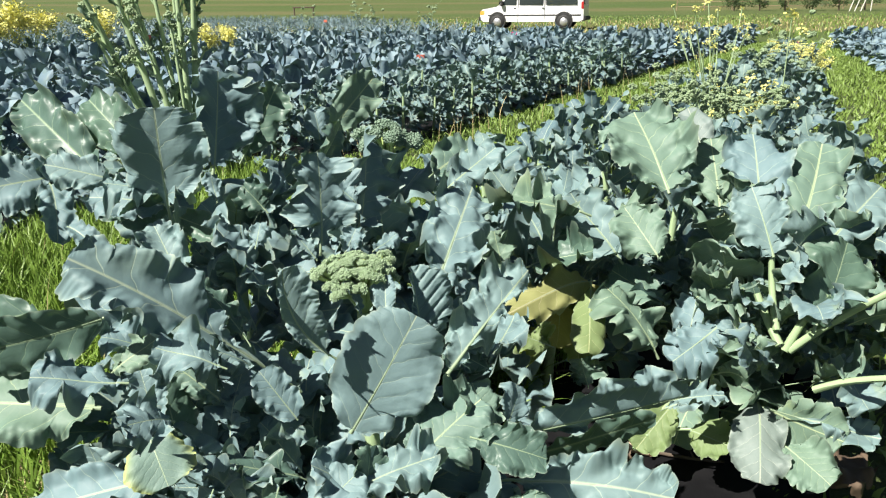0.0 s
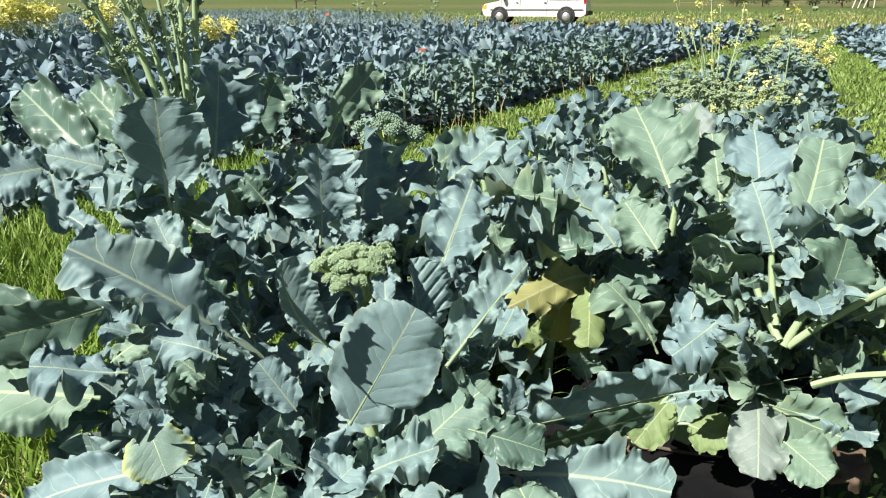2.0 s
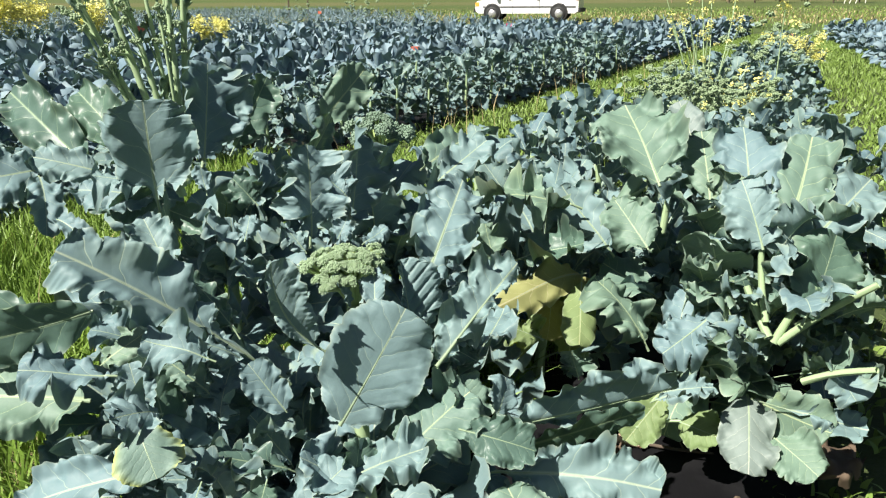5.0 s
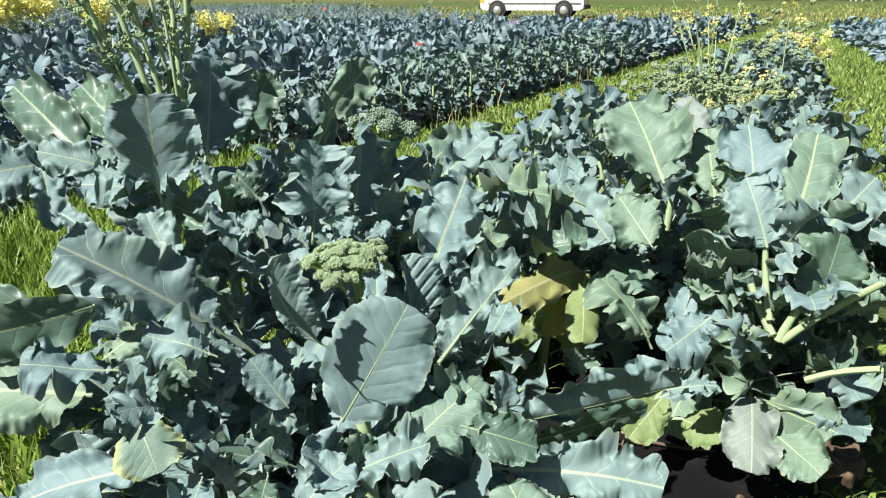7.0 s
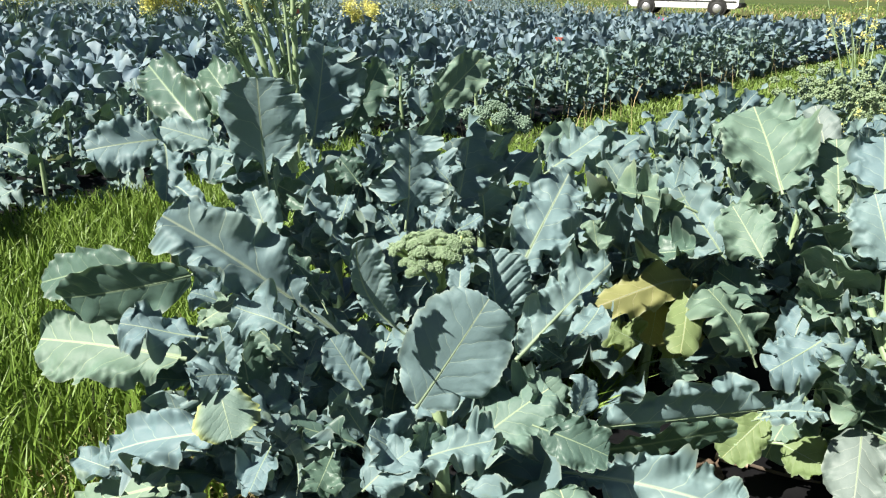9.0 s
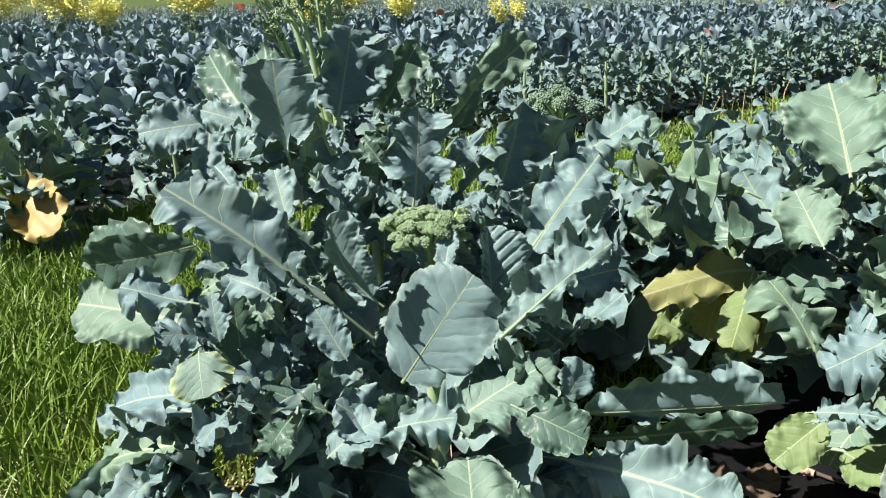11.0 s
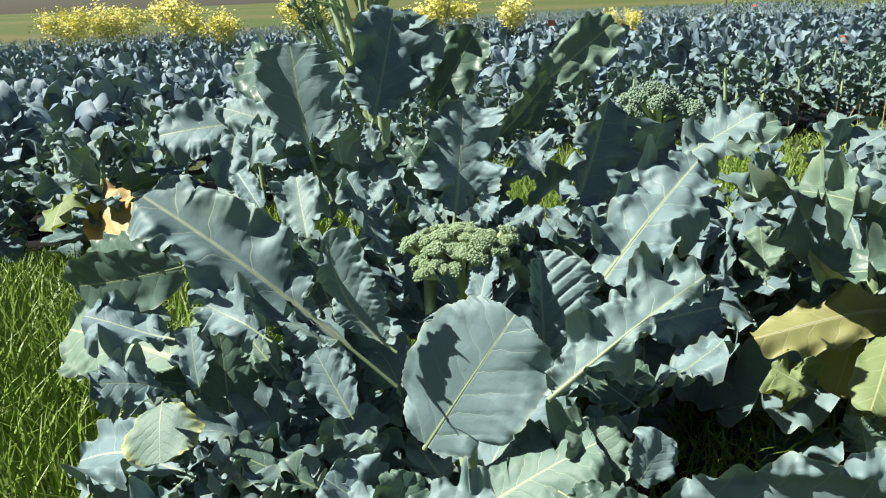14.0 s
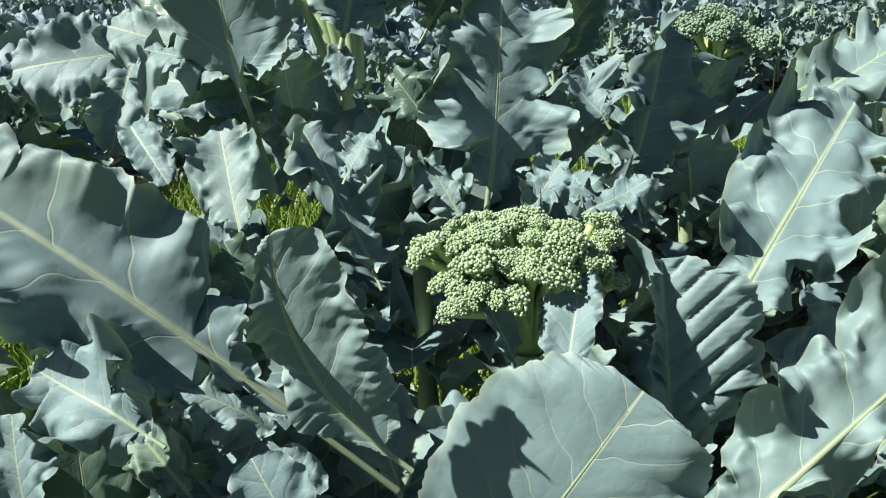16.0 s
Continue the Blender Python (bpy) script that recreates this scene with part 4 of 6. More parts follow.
add_leaf(hero, (0.099, 1.602, 0.575), (0.164, 1.808, 0.600), (0.10, -0.42, 0.90), 0.109, M_BLUE, rib=0.0028, pet=0.15, arch=0.05, cup=0.15, ruffle=0.172, lobes=0.3, wave=0.083, twist=0.46, curl=0.03, seed=738, n=66, m=19)
add_leaf(hero, (-0.569, 1.318, 0.685), (-0.474, 1.346, 0.754), (0.35, -0.26, 0.90), 0.076, M_GREEN, rib=0.0020, pet=0.05, arch=-0.01, cup=-0.14, ruffle=0.172, lobes=0.26, wave=0.056, twist=-0.33, curl=0.3, seed=743, n=66, m=19)
add_leaf(hero, (-0.385, 1.114, 0.703), (-0.431, 1.037, 0.736), (0.38, -0.28, 0.88), 0.078, M_BLUE, rib=0.0020, pet=0.15, arch=0.05, cup=-0.07, ruffle=0.172, lobes=0.26, wave=0.074, twist=0.33, curl=0.0, seed=750, n=66, m=19)
add_leaf(hero, (-0.500, 1.230, 0.709), (-0.636, 1.184, 0.740), (0.40, -0.29, 0.87), 0.101, M_BLUE, rib=0.0026, pet=0.15, arch=-0.01, cup=0.05, ruffle=0.172, lobes=0.26, wave=0.06, twist=0.23, curl=0.06, seed=751, n=66, m=19)
add_leaf(hero, (0.034, 1.559, 0.562), (0.070, 1.703, 0.564), (0.14, -0.43, 0.89), 0.099, M_DARK, rib=0.0026, pet=0.15, arch=0.08, cup=0.06, ruffle=0.172, lobes=0.26, wave=0.064, twist=-0.12, curl=0.11, seed=760, n=66, m=19)

# a low plant at the head of the bed, of which only the upper leaves come into view
near_plant = thing("broccoli_plant", -0.03, 0.56, 0.0, "low broccoli plant with sun-bleached ruffled leaves", "broccoli plant", "broccoli plants in the near bed")
part("stem", stalk_mesh("stem", (0, 0, -0.03), (0, 0, 0.44), 0.017, 0.013, M_STEM, 0.008, 10), near_plant, "bare pale green stem")
for a in ((-0.007, 0.541, 0.598), (-0.014, 0.606, 0.660), (0.046, 0.611, 0.590)):
    part("leaf_stalk", stalk_mesh("leaf_stalk", (0, 0, 0.42), near_plant.matrix_world.inverted() @ Vector(a), 0.006, 0.004, M_STEM, 0.01), near_plant)
add_leaf(near_plant, (-0.007, 0.541, 0.598), (-0.051, 0.627, 0.717), (0.04, -0.56, 0.83), 0.151, M_BLEACHED, "pale ruffled leaf close by, bleached by the sun", rib=0.0030, n=190, m=35, pet=0.03, arch=0.08, cup=(0.05, 0.2), ruffle=0.1, lobes=0.08, wave=0.05, pleat=0.03, seed=763)
add_leaf(near_plant, (-0.014, 0.606, 0.660), (0.176, 0.684, 0.718), (0.04, -0.44, 0.90), 0.074, M_BLEACHED, "pale leaf tip close by, bleached by the sun", rib=0.0030, n=190, m=35, pet=0.03, arch=0.08, cup=(0.05, -0.3), ruffle=0.06, lobes=0.06, wave=0.04, blunt=0.62, seed=767)
# Added dark leaf standing in for the pale leaves' shaded underside.
add_leaf(near_plant, (0.046, 0.611, 0.590), (0.045, 0.663, 0.672), (0.92, -0.39, -0.10), 0.108, M_DARK, rib=0.0026, n=90, m=27, pet=0.05, arch=0.03, cup=0.1, ruffle=0.06, lobes=0.06, wave=0.03, seed=758)

# leaves that stand clear on the bolting plant
add_leaf(tall, (-0.569, 1.689, 0.795), (-0.552, 1.606, 1.109), (0.17, -0.98, 0.03), 0.202, M_BLUE, "broad leaf on a long stalk, seen from its shaded side", rib=0.0055, n=210, m=35, pet=0.42, arch=0.03, cup=(0.12, 0.1), ruffle=0.08, lobes=0.1, wave=0.03, seed=771, left=((0.1, 0.3, 0.04), (0.35, 0.15, 0.03), (0.7, 0.08, 0.02)), right=((0.12, 0.35, 0.05), (0.4, 0.1, 0.02), (0.75, 0.1, 0.02)))
add_leaf(tall, (-0.511, 1.845, 0.961), (-0.444, 1.880, 1.143), (0.37, -0.93, 0.02), 0.143, M_BLUE, rib=0.0034, n=110, m=29, pet=0.12, arch=-0.03, cup=(0.2, 0.35), ruffle=0.09, lobes=0.1, wave=0.03, seed=772)
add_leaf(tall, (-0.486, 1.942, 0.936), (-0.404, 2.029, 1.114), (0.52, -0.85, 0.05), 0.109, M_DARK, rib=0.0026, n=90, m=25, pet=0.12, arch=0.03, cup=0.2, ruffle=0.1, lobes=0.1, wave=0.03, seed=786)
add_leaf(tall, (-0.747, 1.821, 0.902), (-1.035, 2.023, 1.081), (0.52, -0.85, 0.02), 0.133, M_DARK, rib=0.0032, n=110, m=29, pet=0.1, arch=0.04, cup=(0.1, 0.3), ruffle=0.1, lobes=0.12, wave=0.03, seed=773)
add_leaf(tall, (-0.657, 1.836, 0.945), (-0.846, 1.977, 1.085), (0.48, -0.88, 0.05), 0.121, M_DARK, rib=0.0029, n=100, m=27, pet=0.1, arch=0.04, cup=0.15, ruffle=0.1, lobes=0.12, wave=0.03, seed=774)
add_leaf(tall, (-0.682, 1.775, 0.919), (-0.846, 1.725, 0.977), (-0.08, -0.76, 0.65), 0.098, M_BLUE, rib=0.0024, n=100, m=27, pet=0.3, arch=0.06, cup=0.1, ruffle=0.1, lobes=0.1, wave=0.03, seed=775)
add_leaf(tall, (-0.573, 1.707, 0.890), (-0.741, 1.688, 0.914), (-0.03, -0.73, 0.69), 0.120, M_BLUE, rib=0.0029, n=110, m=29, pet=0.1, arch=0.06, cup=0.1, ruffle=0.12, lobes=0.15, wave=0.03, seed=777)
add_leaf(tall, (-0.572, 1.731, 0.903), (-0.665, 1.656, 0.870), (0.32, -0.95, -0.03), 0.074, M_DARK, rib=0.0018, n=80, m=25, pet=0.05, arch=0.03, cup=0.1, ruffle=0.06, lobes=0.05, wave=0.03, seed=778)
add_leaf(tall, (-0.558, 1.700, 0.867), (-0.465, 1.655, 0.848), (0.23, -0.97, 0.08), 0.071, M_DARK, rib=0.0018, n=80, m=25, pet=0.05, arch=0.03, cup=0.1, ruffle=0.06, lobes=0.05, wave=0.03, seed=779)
add_leaf(tall, (-0.827, 1.844, 0.936), (-1.017, 1.695, 0.918), (0.59, -0.59, 0.55), 0.149, M_BLUE, rib=0.0036, n=110, m=29, pet=0.3, arch=0.05, cup=(0.1, 0.2), ruffle=0.1, lobes=0.15, wave=0.03, seed=783)
add_leaf(tall, (-0.869, 1.781, 0.926), (-0.812, 1.667, 0.820), (0.64, -0.61, 0.46), 0.088, M_BLUE, "leaf end curling over the grass", rib=0.0021, n=100, m=27, pet=0.05, arch=0.1, cup=0.3, ruffle=0.1, lobes=0.1, wave=0.03, seed=788)
add_leaf(tall, (-0.801, 1.695, 0.849), (-0.698, 1.647, 0.789), (0.27, -0.62, 0.74), 0.056, M_BLUE, rib=0.0018, n=80, m=25, pet=0.05, arch=0.12, cup=0.45, ruffle=0.08, lobes=0.05, wave=0.02, seed=789)
add_leaf(tall, (-0.633, 1.756, 0.890), (-0.760, 1.749, 0.868), (0.72, -0.68, 0.17), 0.061, M_DARK, rib=0.0018, n=80, m=25, pet=0.05, arch=0.05, cup=0.1, ruffle=0.06, lobes=0.05, wave=0.02, seed=790)
add_leaf(tall, (-0.495, 1.758, 0.947), (-0.495, 1.857, 1.159), (0.75, -0.66, -0.05), 0.170, M_BLUE, rib=0.0041, n=120, m=31, pet=0.1, arch=0.03, cup=(0.1, 0.15), ruffle=0.1, lobes=0.15, wave=0.03, seed=791)
add_leaf(tall, (-0.327, 1.955, 0.899), (-0.260, 2.069, 1.012), (0.91, -0.42, 0.00), 0.088, M_DARK, rib=0.0021, n=90, m=27, pet=0.05, arch=0.04, cup=0.1, ruffle=0.07, lobes=0.08, wave=0.03, seed=785)
add_leaf(tall, (-0.300, 2.096, 0.982), (-0.195, 2.285, 1.110), (0.53, -0.70, 0.48), 0.119, M_GREEN, rib=0.0029, n=90, m=27, pet=0.05, arch=0.04, cup=(0.4, 0.1), ruffle=0.08, lobes=0.08, wave=0.03, seed=784)
add_leaf(tall, (-0.316, 2.083, 0.969), (-0.331, 2.101, 1.044), (0.22, -0.78, 0.58), 0.073, M_BLUE, rib=0.0018, n=80, m=25, pet=0.05, arch=0.1, cup=0.3, ruffle=0.1, lobes=0.08, wave=0.03, seed=787)
add_leaf(tall, (-0.485, 1.737, 0.889), (-0.503, 1.763, 0.953), (0.41, -0.59, 0.69), 0.044, M_BLUE, rib=0.0018, pet=0.15, arch=-0.02, cup=0.14, ruffle=0.172, lobes=0.05, wave=0.086, twist=0.08, curl=0.3, seed=776, n=66, m=19)
add_leaf(tall, (-0.563, 1.650, 0.927), (-0.680, 1.624, 0.958), (0.46, -0.49, 0.74), 0.084, M_BLUE, rib=0.0022, pet=0.15, arch=0.02, cup=-0.04, ruffle=0.172, lobes=0.3, wave=0.057, twist=-0.44, curl=0.17, seed=781, n=66, m=19)
add_leaf(tall, (-0.385, 1.773, 0.857), (-0.440, 1.782, 0.917), (0.22, -0.71, 0.67), 0.090, M_DARK, rib=0.0023, pet=0.15, arch=0.02, cup=0.26, ruffle=0.172, lobes=0.26, wave=0.087, twist=0.45, curl=0.18, seed=794, n=66, m=19)
add_leaf(tall, (-0.339, 1.849, 0.896), (-0.393, 1.804, 0.955), (0.13, -0.46, 0.88), 0.104, M_BLUE, rib=0.0027, pet=0.15, arch=0.05, cup=-0.06, ruffle=0.172, lobes=0.26, wave=0.065, twist=-0.23, curl=0.26, seed=795, n=66, m=19)

# leaves that stand clear on the second plant
add_leaf(second, (-0.236, 2.129, 0.705), (-0.232, 2.358, 0.938), (0.88, -0.43, 0.21), 0.213, M_BLUE, "dark standing leaf half folded", rib=0.0051, n=120, m=31, pet=0.1, arch=0.04, cup=(0.5, 0.1), ruffle=0.09, lobes=0.12, wave=0.03, seed=796, halves=(0.7, 1.1))
add_leaf(second, (-0.062, 2.574, 0.771), (0.084, 2.797, 0.830), (0.27, -0.62, 0.74), 0.150, M_GREEN, rib=0.0036, n=100, m=27, pet=0.1, arch=0.05, cup=0.1, ruffle=0.1, lobes=0.12, wave=0.03, seed=797)
add_leaf(second, (0.002, 2.058, 0.845), (0.133, 2.166, 0.933), (0.02, -0.48, 0.88), 0.129, M_BLUE, rib=0.0034, pet=0.15, arch=0.01, cup=0.15, ruffle=0.172, lobes=0.28, wave=0.059, twist=-0.34, curl=0.13, seed=798, n=66, m=19)
add_leaf(second, (-0.201, 1.909, 0.837), (-0.260, 1.919, 0.900), (0.09, -0.47, 0.88), 0.095, M_BLUE, rib=0.0025, pet=0.15, arch=0.02, cup=0.18, ruffle=0.172, lobes=0.26, wave=0.084, twist=-0.4, curl=0.31, seed=799, n=66, m=19)

# leaves that stand clear on the pale plant
add_leaf(right, (0.616, 2.241, 0.791), (0.554, 2.476, 0.985), (-0.03, -0.82, 0.57), 0.278, M_GREEN, "broad pale leaf with a cream rib", rib=0.0055, n=190, m=35, pet=0.05, arch=0.03, cup=0.05, ruffle=0.12, lobes=0.12, wave=0.05, blunt=0.62, seed=31, left=((0.3, 0.1, 0.02), (0.6, 0.12, 0.03)), right=((0.25, 0.3, 0.04), (0.5, 0.15, 0.03), (0.75, 0.2, 0.03)))
add_leaf(right, (0.754, 2.423, 0.863), (0.726, 2.523, 0.988), (-0.08, -0.82, 0.57), 0.111, M_GREY, rib=0.0027, n=80, m=25, pet=0.05, arch=0.03, cup=0.05, ruffle=0.05, lobes=0.06, wave=0.02, seed=800)
add_leaf(right, (0.771, 2.280, 0.733), (0.769, 2.418, 0.914), (-0.08, -0.82, 0.57), 0.143, M_GREEN, rib=0.0034, n=90, m=27, pet=0.05, arch=0.03, cup=0.05, ruffle=0.08, lobes=0.1, wave=0.03, seed=801)
add_leaf(right, (0.850, 2.179, 0.737), (0.881, 2.394, 0.929), (-0.08, -0.82, 0.57), 0.197, M_BLUE, "blue-green leaf with a yellow rib", rib=0.0050, n=120, m=31, pet=0.04, arch=0.03, cup=0.04, ruffle=0.08, lobes=0.12, wave=0.03, seed=808)
add_leaf(right, (0.846, 2.053, 0.665), (0.810, 2.162, 0.824), (-0.08, -0.82, 0.57), 0.165, M_BLUE, "blue-green leaf with a yellow rib", rib=0.0050, n=120, m=31, pet=0.04, arch=0.03, cup=0.04, ruffle=0.08, lobes=0.15, wave=0.03, seed=809)
add_leaf(right, (0.928, 2.113, 0.685), (1.081, 2.391, 0.900), (-0.08, -0.79, 0.60), 0.184, M_GREEN, "pale yellowish leaf with a cream rib", rib=0.0055, n=120, m=31, pet=0.08, arch=0.03, cup=0.04, ruffle=0.07, lobes=0.08, wave=0.03, seed=810)
add_leaf(right, (1.007, 2.115, 0.684), (1.225, 2.310, 0.792), (-0.08, -0.79, 0.60), 0.166, M_BLUE, rib=0.0040, n=110, m=29, pet=0.04, arch=0.03, cup=0.04, ruffle=0.09, lobes=0.14, wave=0.03, seed=811)
# Shade toned into the colour with M_DARK; the blade half faces the sun.
add_leaf(right, (0.926, 1.952, 0.495), (1.035, 2.068, 0.698), (0.23, -0.95, 0.23), 0.216, M_DARK, "broad leaf with its shade toned into dark green", rib=0.0052, n=110, m=29, pet=0.1, arch=0.03, cup=0.1, ruffle=0.08, lobes=0.1, wave=0.03, seed=812)
add_leaf(right, (0.572, 2.142, 0.638), (0.497, 2.256, 0.747), (-0.08, -0.79, 0.60), 0.163, M_GREEN, rib=0.0039, n=100, m=27, pet=0.05, arch=0.03, cup=0.05, ruffle=0.09, lobes=0.1, wave=0.03, seed=813)
add_leaf(right, (0.833, 2.017, 0.270), (0.779, 1.814, 0.153), (-0.07, -0.73, 0.68), 0.163, M_GREY, "limp grey-green leaf hanging over the film", rib=0.0040, n=100, m=29, pet=0.04, arch=0.06, cup=-0.15, ruffle=0.06, lobes=0.06, wave=0.03, seed=806)
add_leaf(right, (0.658, 2.009, 0.189), (0.746, 1.936, 0.181), (-0.08, -0.68, 0.73), 0.132, M_PALE, rib=0.0032, n=90, m=27, pet=0.04, arch=0.03, cup=0.05, ruffle=0.06, lobes=0.06, wave=0.02, seed=805)
add_leaf(right, (0.617, 2.056, 0.244), (0.508, 1.982, 0.148), (0.12, -0.67, 0.73), 0.130, M_PALE, rib=0.0031, n=90, m=27, pet=0.04, arch=0.03, cup=0.15, ruffle=0.06, lobes=0.05, wave=0.02, seed=804)
add_leaf(right, (0.874, 1.913, 0.198), (0.945, 1.798, 0.156), (-0.08, -0.68, 0.73), 0.156, M_GREEN, rib=0.0037, n=90, m=27, pet=0.04, arch=0.04, cup=0.05, ruffle=0.08, lobes=0.08, wave=0.03, seed=822)
for a, b, r in (((0.882, 1.984, 0.432), (1.092, 1.938, 0.609), 0.0110), ((0.926, 1.911, 0.359), (1.039, 1.785, 0.452), 0.0100), ((0.777, 2.009, 0.456), (0.741, 2.105, 0.570), 0.0110), ((0.860, 1.987, 0.446), (0.820, 2.072, 0.558), 0.0120), ((0.852, 1.999, 0.484), (0.848, 2.072, 0.659), 0.0100), ((0.872, 1.984, 0.432), (0.966, 1.991, 0.587), 0.0110), ((0.505, 1.991, 0.143), (0.607, 2.048, 0.253), 0.0060), ((0.536, 2.002, 0.176), (0.667, 2.010, 0.192), 0.0050)):
    inv = right.matrix_world.inverted()
    part("leaf_stalk", stalk_mesh("leaf_stalk", inv @ Vector(a), inv @ Vector(b), r, 0.8 * r, M_STEM, 0.01), right, "thick pale green leaf stalk")
add_leaf(right, (0.599, 2.163, 0.330), (0.452, 2.251, 0.520), (-0.08, -0.42, 0.90), 0.185, M_GREEN, rib=0.0048, pet=0.15, arch=0.09, cup=0.05, ruffle=0.172, lobes=0.34, wave=0.054, twist=-0.38, curl=0.28, seed=802, n=66, m=19)
add_leaf(right, (0.656, 2.123, 0.339), (0.714, 2.236, 0.484), (-0.11, -0.42, 0.90), 0.143, M_BLUE, rib=0.0037, pet=0.15, arch=0.04, cup=0.1, ruffle=0.172, lobes=0.3, wave=0.066, twist=0.19, curl=0.23, seed=803, n=66, m=19)
add_leaf(right, (0.564, 1.975, 0.267), (0.759, 2.065, 0.266), (-0.10, -0.39, 0.92), 0.086, M_BLUE, rib=0.0022, pet=0.15, arch=0.05, cup=0.28, ruffle=0.172, lobes=0.26, wave=0.067, twist=0.29, curl=0.18, seed=807, n=66, m=19)
add_leaf(right, (0.876, 2.092, 0.445), (0.984, 2.042, 0.442), (-0.17, -0.40, 0.90), 0.121, M_BLUE, rib=0.0031, pet=0.15, arch=0.03, cup=-0.1, ruffle=0.172, lobes=0.26, wave=0.073, twist=-0.17, curl=0.05, seed=814, n=66, m=19)
add_leaf(right, (0.914, 2.179, 0.384), (1.301, 2.319, 0.468), (-0.19, -0.40, 0.90), 0.098, M_GREEN, rib=0.0025, pet=0.7, arch=0.05, cup=0.34, ruffle=0.172, lobes=0.26, wave=0.081, twist=0.35, curl=0.3, seed=815, n=66, m=19)
add_leaf(right, (0.853, 2.045, 0.292), (1.196, 2.062, 0.318), (-0.18, -0.38, 0.91), 0.091, M_GREEN, rib=0.0024, pet=0.65, arch=0.06, cup=0.11, ruffle=0.172, lobes=0.26, wave=0.067, twist=0.01, curl=0.2, seed=816, n=66, m=19)
add_leaf(right, (0.816, 1.941, 0.296), (1.096, 1.880, 0.242), (-0.18, -0.36, 0.91), 0.101, M_BLUE, rib=0.0026, pet=0.5, arch=-0.02, cup=0.23, ruffle=0.172, lobes=0.26, wave=0.075, twist=-0.33, curl=0.23, seed=817, n=66, m=19)
add_leaf(right, (0.762, 2.100, 0.483), (0.597, 2.015, 0.389), (-0.13, -0.41, 0.90), 0.151, M_BLUE, rib=0.0039, pet=0.15, arch=-0.03, cup=-0.07, ruffle=0.172, lobes=0.3, wave=0.058, twist=0.36, curl=0.2, seed=818, n=66, m=19)
add_leaf(right, (0.805, 2.020, 0.387), (0.746, 2.053, 0.501), (-0.15, -0.40, 0.90), 0.119, M_BLUE, rib=0.0031, pet=0.15, arch=0.0, cup=0.17, ruffle=0.172, lobes=0.3, wave=0.069, twist=0.32, curl=0.28, seed=819, n=66, m=19)
add_leaf(right, (0.869, 2.090, 0.438), (0.823, 2.128, 0.570), (-0.16, -0.41, 0.90), 0.107, M_DARK, rib=0.0028, pet=0.15, arch=0.07, cup=0.18, ruffle=0.172, lobes=0.3, wave=0.087, twist=-0.46, curl=0.18, seed=820, n=66, m=19)
add_leaf(right, (0.645, 2.351, 0.634), (0.512, 2.377, 0.730), (-0.10, -0.46, 0.88), 0.183, M_GREEN, rib=0.0048, pet=0.15, arch=0.08, cup=0.07, ruffle=0.172, lobes=0.26, wave=0.079, twist=-0.17, curl=0.25, seed=821, n=66, m=19)
add_leaf(right, (0.557, 1.894, 0.336), (0.699, 1.901, 0.348), (-0.12, -0.39, 0.91), 0.071, M_BLUE, rib=0.0018, pet=0.15, arch=0.03, cup=0.3, ruffle=0.172, lobes=0.3, wave=0.068, twist=-0.24, curl=0.28, seed=823, n=66, m=19)

# leaves that stand clear on the bushy plant
add_leaf(bushy, (0.449, 2.400, 0.482), (0.163, 2.129, 0.477), (0.07, -0.55, 0.84), 0.131, M_OLD, "tan withered leaf folded over", rib=0.0031, n=90, m=29, pet=0.1, arch=0.06, cup=(-0.5, -0.2), ruffle=0.08, lobes=0.04, wave=0.05, seed=95)
add_leaf(bushy, (0.429, 2.411, 0.476), (0.435, 2.290, 0.286), (0.49, -0.70, 0.52), 0.128, M_OLD, "olive withered leaf hanging down", rib=0.0031, n=80, m=25, pet=0.05, arch=0.05, cup=-0.2, ruffle=0.08, lobes=0.04, wave=0.05, seed=97)
add_leaf(bushy, (0.338, 2.329, 0.450), (0.315, 2.234, 0.333), (0.51, -0.75, 0.43), 0.137, M_OLD, rib=0.0033, n=80, m=25, pet=0.05, arch=0.04, cup=0.1, ruffle=0.06, lobes=0.04, wave=0.04, seed=98)
add_leaf(bushy, (0.422, 2.358, 0.699), (0.106, 2.357, 0.719), (-0.03, -0.47, 0.88), 0.177, M_GREEN, rib=0.0046, pet=0.15, arch=0.12, cup=0.02, ruffle=0.172, lobes=0.34, wave=0.071, twist=-0.42, curl=0.06, seed=824, n=70, m=23)
add_leaf(bushy, (0.520, 2.330, 0.557), (0.367, 2.420, 0.755), (-0.06, -0.46, 0.89), 0.177, M_BLUE, rib=0.0046, pet=0.15, arch=-0.01, cup=-0.1, ruffle=0.172, lobes=0.3, wave=0.07, twist=0.15, curl=0.3, seed=825, n=66, m=19)
add_leaf(bushy, (0.222, 2.276, 0.566), (0.410, 2.226, 0.631), (-0.04, -0.45, 0.89), 0.140, M_DARK, rib=0.0036, pet=0.15, arch=0.02, cup=0.22, ruffle=0.172, lobes=0.26, wave=0.053, twist=0.04, curl=0.01, seed=826, n=66, m=19)
add_leaf(bushy, (0.161, 2.258, 0.550), (0.135, 2.294, 0.671), (-0.00, -0.45, 0.89), 0.096, M_GREEN, rib=0.0025, pet=0.15, arch=0.07, cup=0.15, ruffle=0.172, lobes=0.26, wave=0.078, twist=-0.22, curl=0.18, seed=827, n=66, m=19)
